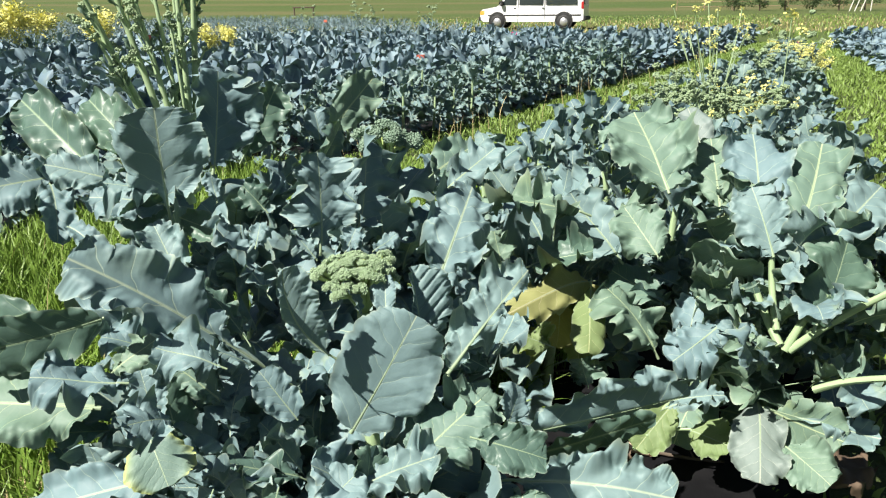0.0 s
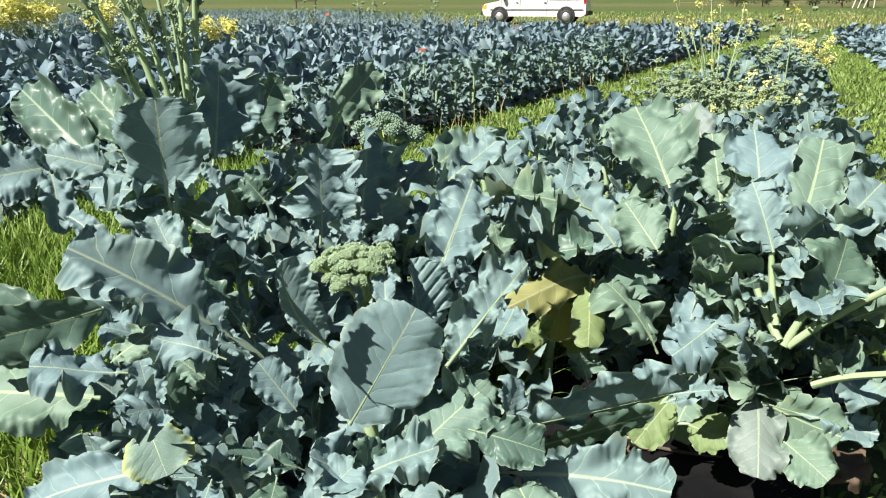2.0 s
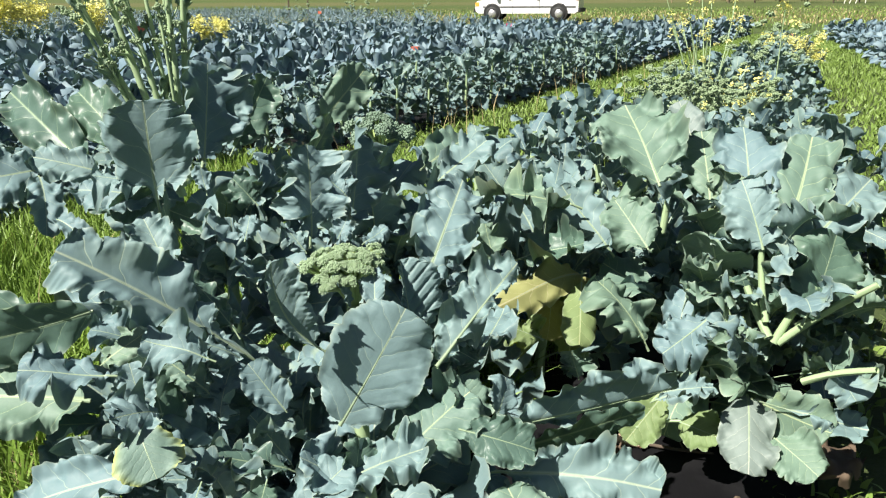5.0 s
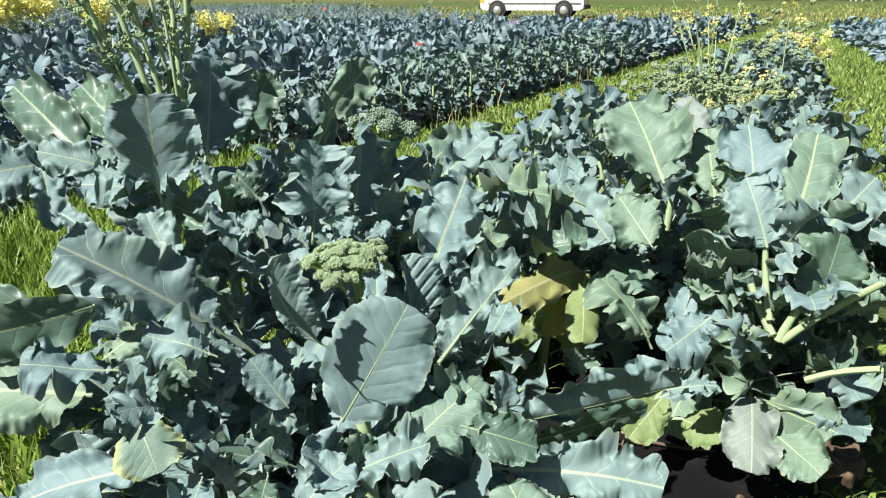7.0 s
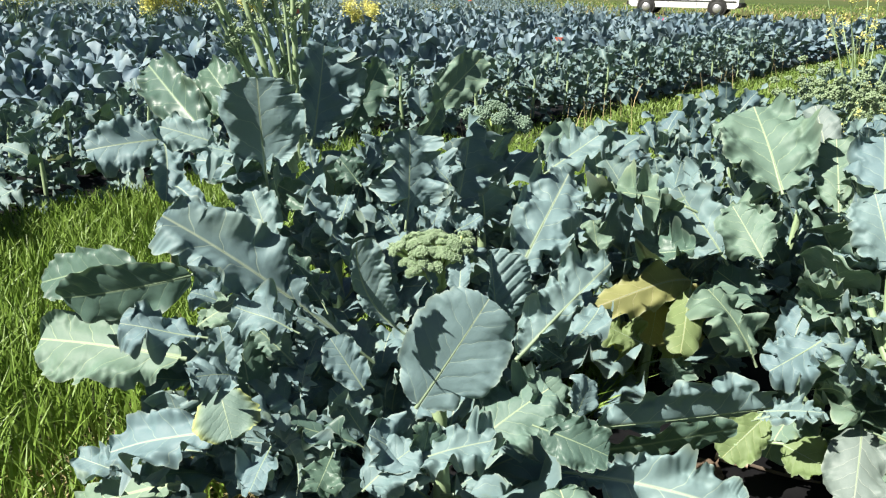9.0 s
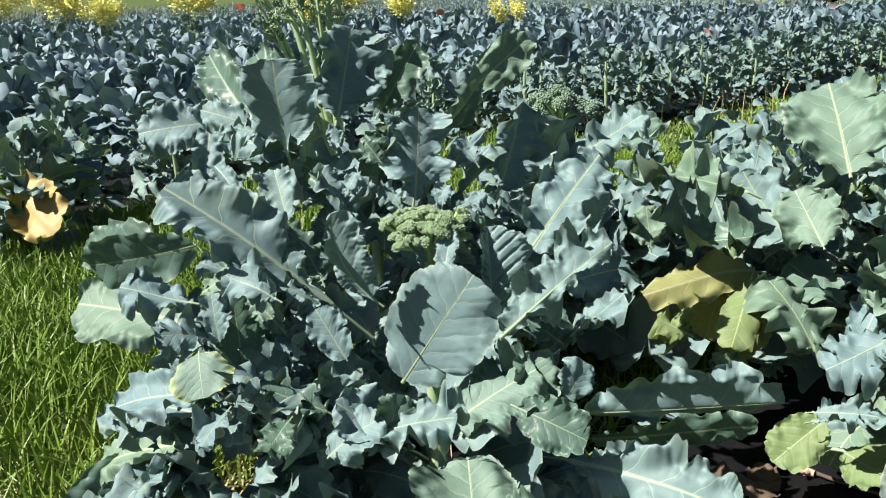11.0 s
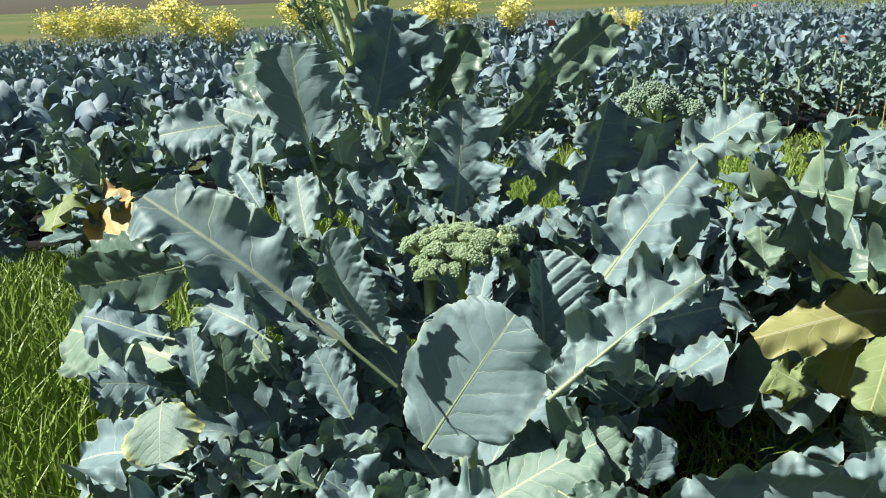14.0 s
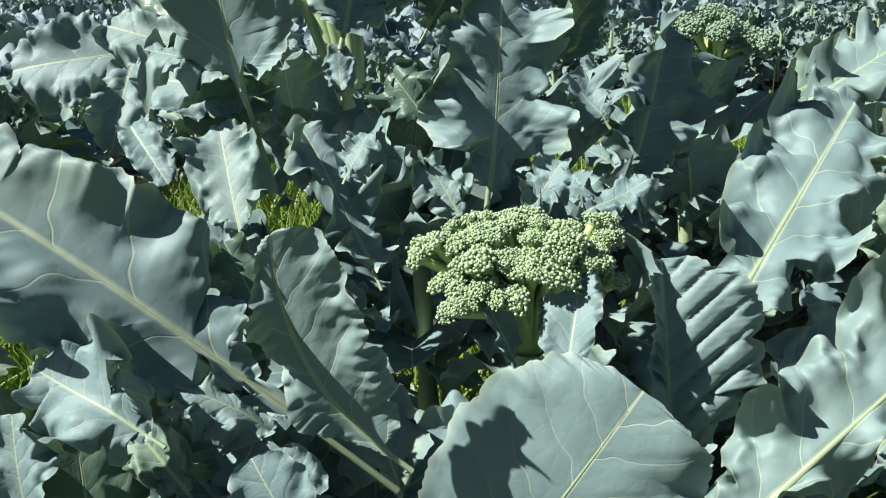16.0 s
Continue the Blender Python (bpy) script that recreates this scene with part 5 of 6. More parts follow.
add_leaf(bushy, (0.421, 2.300, 0.525), (0.389, 2.086, 0.383), (-0.10, -0.80, 0.60), 0.108, M_PALE, rib=0.0028, pet=0.15, arch=-0.02, cup=-0.06, ruffle=0.04, lobes=0.04, wave=0.05, twist=0.4, curl=0.28, seed=828, n=66, m=19)
add_leaf(bushy, (0.296, 2.122, 0.382), (0.203, 2.118, 0.424), (-0.04, -0.72, 0.70), 0.122, M_PALE, rib=0.0032, pet=0.15, arch=0.03, cup=-0.08, ruffle=0.172, lobes=0.26, wave=0.071, twist=-0.33, curl=0.3, seed=829, n=66, m=19)
add_leaf(bushy, (0.395, 2.103, 0.268), (0.373, 2.125, 0.347), (-0.05, -0.41, 0.91), 0.107, M_GREEN, rib=0.0028, pet=0.15, arch=0.01, cup=-0.1, ruffle=0.172, lobes=0.26, wave=0.08, twist=-0.2, curl=0.11, seed=830, n=66, m=19)
add_leaf(bushy, (0.43, 2.43, 0.46), (0.40, 2.35, 0.23), (-0.3, -0.9, 0.3), 0.12, M_PALE, "", pet=0.1, arch=0.06, cup=0.3, ruffle=0.1, lobes=0.08, seed=96, n=40, m=17)
PROTO = [generic_plant(*bed(2.5, 0.5).xy, 0.78, 18, 500 + k, "blue-green broccoli plant with ruffled leaves", LEAF_MID, length=(0.17, 0.30), ribs=False) for k in range(5)]
for k in range(5):
    fill_canopy(PROTO[k], (0, 0, 0.34), (0.40, 0.40, 0.42), 10, LEAF_MID, (0.12, 0.24), 600 + k, ribs=False)
    fill_leaves(PROTO[k], LEAF_MID, 7, 0.34, np.random.default_rng(700 + k), 0.25, 0.95, (0.26, 0.36), (-30, 0), ribs=False)
SPOTS = []
rgp = np.random.default_rng(77)
for p, s0, s1 in ((-0.86, 1.75, 14.0), (-0.45, 1.9, 11.0), (0.05, 2.05, 7.0), (0.5, 1.8, 4.2)):
    s = s0
    while s < s1:
        SPOTS.append((bed(s + rgp.uniform(-0.08, 0.08), p + rgp.uniform(-0.07, 0.07)), rgp.uniform(0.78, 1.0), rgp.uniform(0, 360)))
        s += 0.5
for s in np.arange(-1.5, 14.0, 0.5):
    for p in (-3.7, -4.35):
        SPOTS.append((bed(s + rgp.uniform(-0.08, 0.08), p + rgp.uniform(-0.1, 0.1)), rgp.uniform(0.72, 0.95), rgp.uniform(0, 360)))
for k, (v, sc, rz) in enumerate(SPOTS):
    m = pose(v.x, v.y, 0, 0, 0, rz) @ Matrix.Diagonal((sc, sc, sc, 1))
    if k < 5:
        PROTO[k].matrix_basis = m
    else:
        copy_thing(PROTO[k % 5], pose(v.x, v.y, 0, 0, 0, rz)).scale = (sc, sc, sc)


# ---- the far block, too many plants to count ----
def low_leaf(n, m, seed):
    rg = np.random.default_rng(seed)
    v, f, *_ = leaf_shape(1.0, rg.uniform(0.6, 0.75), pet=0.22, arch=rg.uniform(0.05, 0.18), cup=rg.uniform(0.0, 0.3), ruffle=0.20, lobes=0.12, wave=0.08, seed=seed, n=n, m=m, blunt=0.5)
    return v, f


def crop_block(name, spots, leaves, count, H, seed, label, length=0.32):
    rg = np.random.default_rng(seed)
    vs, fs, at = [], [], 0
    for x, y, sc in spots:
        turn = rg.random() * 6.28
        for i in range(count):
            v, f = leaves[int(rg.integers(len(leaves)))]
            k = (i + 0.5) / count
            a, e = turn + i * 2.4 + rg.uniform(-0.3, 0.3), radians(-15 + 72 * k + rg.uniform(-34, 34))
            ca, sa, ce, se = math.cos(a), math.sin(a), math.cos(e), math.sin(e)
            yv, zv = np.array((ca * ce, sa * ce, se)), np.array((-ca * se, -sa * se, ce))
            xv, q = np.cross(yv, zv), rg.normal(0, 0.6)
            R = np.stack([xv * math.cos(q) - zv * math.sin(q), yv, zv * math.cos(q) + xv * math.sin(q)])
            L = sc * length * rg.uniform(0.75, 1.15)
            vs.append(v * L @ R + (x, y, sc * H * (0.15 + 0.6 * k)))
            fs.append(f + at)
            at += len(v)
    me = mesh_np(name, np.concatenate(vs), np.concatenate(fs), [M_FAR])
    return tagged(new(name, me), label, "broccoli", "", "stuff")


rgf = np.random.default_rng(9)
near_spots, mid_spots, far_spots = [], [], []
for p in np.arange(-5.05, -46.0, -0.72):
    for s in np.arange(-30.0, 70.0, 0.52):
        v = bed(s + rgf.uniform(-0.12, 0.12), p + rgf.uniform(-0.12, 0.12))
        d = v.length
        if v.y < 0.5 or v.x < -2.2 * v.y - 1 or d > 62:
            continue
        edge = 25 + (8.6 - v.x) * 0.56 if v.x > 2.4 else 28.5 + (2.4 - v.x) * 3.2 if v.x > -1.2 else 40 + (-1.2 - v.x) * 2.6
        if v.y > edge:
            continue
        (near_spots if d < 10 else mid_spots if d < 24 else far_spots).append((v.x, v.y, rgf.uniform(0.8, 1.1)))
for s in np.arange(14.0, 26.5, 0.5):
    for p in (-3.7, -4.35):
        v = bed(s, p)
        mid_spots.append((v.x, v.y, rgf.uniform(0.8, 1.05)))
far_spots = [q for q in far_spots if rgf.random() < 0.7]
crop_block("broccoli_rows", near_spots, [low_leaf(8, 5, k) for k in range(6)], 34, 0.62, 1, "dense rows of blue-green broccoli leaves", 0.29)
crop_block("broccoli_rows", mid_spots, [low_leaf(6, 5, 20 + k) for k in range(6)], 28, 0.60, 2, "dense rows of blue-green broccoli leaves further off", 0.28)
crop_block("broccoli_rows", far_spots, [low_leaf(4, 3, 40 + k) for k in range(6)], 14, 0.60, 3, "distant rows of blue-green broccoli", 0.32)
plot = []
for y in np.arange(10.0, 24.2, 0.5):
    x0 = 7.50 + (y - 14.87) * 0.318
    for x in np.arange(x0 + 0.2, x0 + 5.0, 0.55):
        plot.append((x + rgf.uniform(-0.1, 0.1), y + rgf.uniform(-0.1, 0.1), rgf.uniform(0.75, 0.95)))
crop_block("broccoli_rows", plot, [low_leaf(6, 5, 60 + k) for k in range(6)], 16, 0.55, 4, "low plot of young blue-green broccoli")


# ---- grass ----
def grass(name, pts, lo, hi, mat, seed, label, width=0.0045, bend=0.5):
    """Blades of two quads and a tip, one mesh."""
    rg = np.random.default_rng(seed)
    n = len(pts)
    h, a = rg.uniform(lo, hi, n) * (0.6 + 0.4 * rg.random(n)), rg.uniform(0, 6.28, n)
    lean = rg.normal(0, bend, (n, 2)) * h[:, None]
    w = width * rg.uniform(0.6, 1.4, n)
    side = np.stack([np.cos(a), np.sin(a)], 1) * w[:, None]
    rows = []
    for k, (t, ww) in enumerate(((0, 1.0), (0.4, 0.9), (0.75, 0.6), (1.0, 0.08))):
        c = np.concatenate([pts + lean * t * t, (h * t - 0.3 * np.linalg.norm(lean, axis=1) * t * t)[:, None] - 0.03], 1)
        off = np.concatenate([side * ww, np.zeros((n, 1))], 1)
        rows += [c - off, c + off]
    v = np.stack(rows, 1).reshape(-1, 3)
    b = np.arange(n)[:, None, None] * 8
    f = (b + np.array([[0, 1, 3, 2], [2, 3, 5, 4], [4, 5, 7, 6]])).reshape(-1, 4)
    return tagged(new(name, mesh_np(name, v, f, [mat])), label, "grass", "", "stuff")


def strewn(n, s0, s1, p0, p1, seed):
    rg = np.random.default_rng(seed)
    s, p = rg.uniform(s0, s1, n), rg.uniform(p0, p1, n)
    return np.array(HOME.xy) + s[:, None] * np.array(ROW.xy) + p[:, None] * np.array(SIDE.xy)


grass("grass", strewn(32000, -2.2, 3.5, -3.6, -0.62, 5), 0.14, 0.46, M_GRASS, 5, "lush green grass between the beds", 0.0042, 0.34)
grass("grass", strewn(14000, -6.0, -2.2, -3.6, -0.62, 25), 0.14, 0.42, M_GRASS, 25, "green grass beside the bed", 0.006, 0.34)
grass("grass", strewn(30000, 3.5, 26.0, -3.65, -1.4, 6), 0.08, 0.26, M_MOWN, 6, "green grass strip between crop beds", 0.008)
grass("grass", strewn(42000, -6.0, 26.0, 0.6, 3.6, 7), 0.05, 0.13, M_MOWN, 7, "green mown grass strip beside the bed", 0.010)
grass("grass", strewn(1400, 0.55, 2.1, -0.62, -0.15, 8), 0.12, 0.38, M_GRASS, 8, "grass tufts between the broccoli plants")
grass("grass", strewn(12000, 6.0, 26.0, -1.4, 0.8, 9), 0.06, 0.2, M_MOWN, 9, "grass at the thin end of the bed", 0.009)
grass("seed_stalks", strewn(90, -0.6, 12.0, -3.4, -1.9, 10), 0.35, 0.7, M_STRAW, 10, "tall straw-coloured grass seed stalks", 0.003, 0.18)
grass("dry_grass", strewn(1500, -0.75, 0.6, -1.25, -0.55, 14), 0.06, 0.26, M_STRAW, 14, "dead straw-coloured grass in the green", 0.004, 0.8)
grass("seed_stalks", strewn(70, 0.2, 2.2, -1.7, -0.6, 15), 0.35, 0.62, M_STRAW, 15, "thin grass stalks gone to seed", 0.0022, 0.2)
rgw = np.random.default_rng(12)
grass("field_grass", np.stack([rgw.uniform(-32, 40, 16000), rgw.uniform(27, 75, 16000)], 1), 0.10, 0.34, M_MOWN, 12, "coarse meadow grass beyond the crop", 0.022, 0.4)
grass("field_grass", np.stack([rgw.uniform(-32, 40, 9000), rgw.uniform(36, 90, 9000)], 1), 0.10, 0.30, M_STRAW, 13, "dry straw-coloured meadow grass", 0.022, 0.5)


# ---- bolting stalks and flowers ----
def blossom_mesh(n, r, spread, seed, mat):
    """Loose bunch of four-petalled flowers."""
    rg = np.random.default_rng(seed)
    vs, fs = [], []
    for i in range(n):
        c = rg.normal(0, 1, 3) * np.array((spread, spread, spread * 0.8))
        z = rg.normal(0, 0.5, 3) + np.array((0, 0, 1.0))
        z /= np.linalg.norm(z)
        x = np.cross(z, rg.normal(0, 1, 3))
        x /= np.linalg.norm(x)
        y = np.cross(z, x)
        for k in range(4):
            a = k * math.pi / 2
            d, e = x * math.cos(a) + y * math.sin(a), -x * math.sin(a) + y * math.cos(a)
            b = len(vs)
            vs += [c, c + r * (0.6 * d + 0.45 * e + 0.25 * z), c + r * (1.1 * d + 0.3 * z), c + r * (0.6 * d - 0.45 * e + 0.25 * z)]
            fs.append((b, b + 1, b + 2, b + 3))
    return mesh_np("blossom", vs, fs, [mat])


BLOSSOMS = [blossom_mesh(16, 0.009, 0.018, k, M_YELLOW) for k in range(3)]
BUNCHES = [blossom_mesh(110, 0.019, 0.075, 10 + k, M_YELLOW) for k in range(3)]
BUDS = [floret_mesh(0.016, 0.0048, 30 + k, mat=M_BUD_GREEN) for k in range(2)]


BRACT = leaf_set("bract", M_GREEN, 4, 18, 7, 900)


def flower_stalk(plant, a, b, r0, r1, seed, tops, size=1.0, twigs=3, leaf=None):
    """A stalk with a few side twigs, each ending in a bunch."""
    rg = np.random.default_rng(seed)
    inv = plant.matrix_world.inverted()
    a, b = np.array(inv @ Vector(a)), np.array(inv @ Vector(b))
    st = part("flower_stalk", stalk_mesh("flower_stalk", a, b, r0, r1, M_STEM, rg.uniform(-0.02, 0.02)), plant)
    ends = [b]
    for k in range(twigs):
        f = rg.uniform(0.55, 0.95)
        o = a + (b - a) * f
        e = o + (b - a) / np.linalg.norm(b - a) * rg.uniform(0.05, 0.12) * size + rg.normal(0, 0.035, 3) * size
        part("twig", stalk_mesh("twig", o, e, r1 * 0.7, r1 * 0.4, M_STEM), st)
        ends.append(e)
    for k in range(3 if leaf else 0):
        f, w = rg.uniform(0.15, 0.95), rg.uniform(0, 6.28)
        o, up = Vector(a + (b - a) * f), Vector(b - a).normalized()
        d = up + Vector((math.cos(w), math.sin(w), 0)) * rg.uniform(0.3, 0.7)
        m, _ = leaf_frame(o, o + d, up * -0.2 + Vector((-math.cos(w), -math.sin(w), 0.8)))
        L = rg.uniform(0.04, 0.085) * (1.25 - 0.5 * f)
        part("leaf", leaf[int(rg.integers(len(leaf)))][0], st, "", m @ Matrix.Diagonal((0.62 * L, L, L, 1)))
    for e in ends:
        s = rg.uniform(0.7, 1.15) * size
        part("blossom", tops[int(rg.integers(len(tops)))], st, "", Matrix.Translation(e) @ pose(0, 0, 0, rg.uniform(-30, 30), rg.uniform(-30, 30), rg.uniform(0, 360)) @ Matrix.Diagonal((s, s, s, 1)))
    return st


for k, (dx, dy, top, r) in enumerate(((-0.085, 0.0, 1.345, 0.0105), (-0.140, -0.02, 1.325, 0.0090), (-0.115, -0.04, 1.235, 0.0065), (-0.050, 0.01, 1.350, 0.0090), (0.052, 0.0, 1.335, 0.0095),
                                    (0.085, 0.01, 1.330, 0.0105), (-0.005, 0.02, 1.340, 0.0075), (0.022, 0.07, 1.355, 0.0070), (-0.165, 0.03, 1.300, 0.0060), (0.040, -0.03, 1.300, 0.0055), (-0.030, -0.03, 1.310, 0.0060))):
    flower_stalk(tall, (-0.60 + 0.10 * dx, 1.94 + 0.10 * dy, 0.84 + 0.008 * k), (-0.645 + 1.05 * dx, 1.915 + dy, top), r * 0.98, r * 0.55, k + 1, BUDS, 0.55, 6, BRACT)


def flowering_plant(x, y, H, spread, stalks, tops, seed, label, size=1.0, low=0.45, leaves=10, twigs=3, group="yellow flowering plants"):
    rg = np.random.default_rng(seed)
    p = thing("flowering_plant", x, y, 0.0, label, "flowering plant", group)
    part("stem", stem_mesh(H * 0.4, 0.016, seed), p)
    for k in range(stalks):
        a, r = rg.uniform(0, 6.28), spread * math.sqrt(rg.random())
        top = (x + r * math.cos(a), y + r * math.sin(a), H * rg.uniform(low, 1.0))
        flower_stalk(p, (x + 0.1 * r * math.cos(a), y + 0.1 * r * math.sin(a), H * 0.3), top, 0.006, 0.0028, seed * 50 + k, tops, size, twigs)
    fill_leaves(p, LEAF_MID, leaves, H * 0.6, rg, ribs=False)
    return p


flowering_plant(1.52, 5.65, 0.74, 0.36, 24, BUDS, 1, "bolting broccoli with loose grey-green bud clusters", 1.5, 0.66, 12, 5)
flowering_plant(2.00, 5.75, 0.72, 0.34, 20, BUDS + BLOSSOMS[:1], 3, "bolting broccoli with buds opening into yellow flowers", 1.4, 0.66, 10, 5)
flowering_plant(1.85, 6.10, 1.36, 0.34, 12, BLOSSOMS, 2, "tall wispy broccoli flower stalks with yellow blossoms", 0.8, 0.70, 4)
flowering_plant(1.70, 5.35, 0.62, 0.25, 6, BLOSSOMS, 22, "low stalks with yellow broccoli blossoms", 0.7, 0.8, 4, 2)
flowering_plant(2.28, 5.9, 1.20, 0.05, 1, BLOSSOMS, 21, "single tall stalk with a tuft of yellow flowers", 1.4, 0.97, 4, 2)
flowering_plant(4.15, 10.3, 0.80, 0.40, 14, BUNCHES, 4, "low clump of bright yellow broccoli flowers", 0.42, 0.7, 12, 1)
flowering_plant(3.55, 9.6, 0.72, 0.35, 10, BUDS, 5, "broccoli plant with flat green flower buds", 2.4, 0.8, 12, 2)
for k, (x, y, sz) in enumerate(((-13.4, 10.5, 1.0), (-12.5, 10.9, 1.0), (-11.7, 11.6, 1.05), (-10.9, 11.9, 0.85), (-9.7, 12.7, 1.0), (-7.9, 13.7, 0.85), (-7.35, 14.2, 0.95), (-6.3, 14.5, 0.85), (-4.2, 14.6, 0.7))):
    flowering_plant(x, y, 1.36 * sz, 0.42 * sz, 11, BUNCHES, 60 + k, "dense clump of pale yellow broccoli flowers", 1.25 * sz, 0.76, 6, 1)


# ---- dead leaves and marks ----
def dry_leaf(x, y, z, L, rz, seed, mat, label, tilt=8.0):
    v, f, uv, edge, *_ = leaf_shape(L, L * 0.62, pet=0.12, arch=0.12, cup=0.15, ruffle=0.14, lobes=0.15, curl=0.3, twist=0.4, wave=0.05, seed=seed, n=60, m=21)
    ob = new("dead_leaf", mesh_np("dead_leaf", v, f, [mat], uv, edge))
    ob.matrix_basis = pose(x, y, z, tilt, 0, rz)
    return tagged(ob, label, "dead leaf", "dead leaves on the mulch film")


dry_leaf(0.275, 1.985, 0.030, 0.25, -88, 1, M_DRY, "crumpled brown dead leaf on the black film", 4)
dry_leaf(0.52, 2.02, 0.022, 0.14, 20, 2, M_DRY, "small curled brown dead leaf on the black film", 4)
dry_leaf(0.10, 2.45, 0.02, 0.20, 30, 3, M_DRY, "dry brown leaf on the black film", 4)
dry_leaf(-0.05, 2.15, 0.02, 0.18, 100, 4, M_DRY, "dry brown leaf under the broccoli", 4)
dry_leaf(1.15, 2.15, 0.03, 0.22, 160, 5, M_DRY, "withered reddish brown leaf at the bed edge", 8)
dry_leaf(0.85, 1.75, 0.02, 0.16, 60, 6, M_DRY, "curled brown leaf at the foot of a plant", 4)


# ---- litter on the mulch film ----
def stick(a, b, r, bend, mat, label, knots, seed):
    """A thin bent stick with stubs of side twigs, lying on the film."""
    rg = np.random.default_rng(seed)
    ob = new("stick", stalk_mesh("stick", (0, 0, 0), np.subtract(b, a), r, r * 0.6, mat, bend, 8))
    ob.matrix_basis = Matrix.Translation(a)
    for f in np.linspace(0.25, 0.8, knots):
        o = np.subtract(b, a) * f + np.array((bend, -bend, 0)) * math.sin(math.pi * f)
        part("twig", stalk_mesh("twig", o, o + rg.uniform((-0.03, -0.03, 0.0), (0.03, 0.03, 0.02)), r * 0.6, r * 0.3, mat, 0.0, 6), ob)
    return tagged(ob, label, "stick", "litter on the mulch film")


def straw_wisp(x, y, z, seed):
    rg = np.random.default_rng(seed)
    w = new("straw_wisp")
    w.matrix_basis = Matrix.Translation((x, y, z))
    for k in range(16):
        c, a, h = rg.normal(0, 0.010, 3) * (1, 1, 0.3), rg.uniform(0, 6.28), rg.uniform(0.012, 0.035)
        d = np.array((math.cos(a), math.sin(a), rg.uniform(-0.1, 0.35))) * h
        part("straw", stalk_mesh("straw", c - d + (0, 0, 0.006), c + d + (0, 0, 0.006), 0.0011, 0.0006, M_STRAW, rg.uniform(-0.006, 0.006), 5), w)
    return tagged(w, "small wisp of dry straw on the black film", "straw", "litter on the mulch film")


M_TAN = plain("straw_leaf", (0.34, 0.22, 0.12), (0.46, 0.33, 0.20), 0.75, 26, strength=0.7, dist=0.004)
M_PINK = plain("peeled_stem", (0.42, 0.26, 0.18), (0.60, 0.46, 0.34), 0.55, 30, strength=0.5, dist=0.003)
stick((0.535, 2.20, 0.028), (0.615, 2.165, 0.026), 0.016, 0.006, M_PINK, "peeled pinkish broccoli stem base lying on the film", 2, 5)
stick((0.60, 2.18, 0.024), (0.80, 2.13, 0.02), 0.006, 0.012, M_BARK, "grey-brown dry stick on the black film", 3, 6)
stick((0.37, 2.74, 0.022), (0.50, 2.76, 0.022), 0.005, 0.008, M_BARK, "short brown stick on the black film", 2, 7)
straw_wisp(0.348, 1.854, 0.014, 3)
straw_wisp(0.27, 2.02, 0.014, 4)
dry_leaf(-0.60, 1.37, 0.06, 0.17, -70, 8, M_TAN, "dry straw-coloured leaf beside the plant", 14)
stick((-0.70, 1.20, 0.045), (-0.45, 1.36, 0.05), 0.026, 0.01, M_BARK, "dark rotten stalk lying in the grass", 3, 9)
M_ORANGE = plain("orange_leaf", (0.46, 0.22, 0.06), (0.36, 0.38, 0.17), 0.6, 22, strength=0.4)
yellowed = generic_plant(-3.05, 3.05, 0.62, 18, 91, "blue-green broccoli plant with a yellowed lower leaf", LEAF_MID, "broccoli plants in the block", ribs=False)
fill_canopy(yellowed, (0, 0, 0.3), (0.36, 0.36, 0.36), 20, LEAF_MID, (0.12, 0.24), 92, ribs=False)
add_leaf(yellowed, (-3.05, 3.00, 0.40), (-2.62, 2.80, 0.20), (-0.1, -0.75, 0.6), 0.30, M_ORANGE, "yellow and orange withered leaf", pet=0.15, arch=0.12, cup=-0.2, ruffle=0.07, lobes=0.08, seed=93, n=80, m=25)
add_leaf(yellowed, (-3.08, 2.95, 0.42), (-2.95, 2.66, 0.26), (-0.1, -0.6, 0.7), 0.20, M_PALE, "", pet=0.15, arch=0.10, cup=-0.1, ruffle=0.08, lobes=0.1, seed=94, n=36, m=19)


M_WIRE = plain("flag_wire", (0.30, 0.30, 0.32), (0.42, 0.42, 0.44), 0.4, 40, 0.9, 0.0)


def flag_material(name, c):
    return plain(name, c, [v * 0.8 for v in c], 0.5, 20, strength=0.1)


FLAGS = {"salmon": flag_material("flag_salmon", (0.80, 0.20, 0.13)), "blue": flag_material("flag_blue", (0.02, 0.14, 0.70)), "pink": flag_material("flag_pink", (0.85, 0.10, 0.28))}


def marker_flag(x, y, z, colour, rz):
    f = thing("marker_flag", x, y, 0.0, f"small {colour} plastic marking flag on a wire", "flag", "marking flags in the field", rz)
    part("wire", stalk_mesh("wire", (0, 0, -0.05), (0, 0, z + 0.06), 0.002, 0.002, M_WIRE), f)
    u, w = np.meshgrid(np.linspace(0, 1, 7), np.linspace(0, 1, 4), indexing="ij")
    v = np.stack([u * 0.13, 0.012 * np.sin(5 * u + 2 * w), z + (w - 0.5) * 0.09], -1).reshape(-1, 3)
    part("flag", mesh_np("flag", v, grid_faces(7, 4), [FLAGS[colour]]), f)


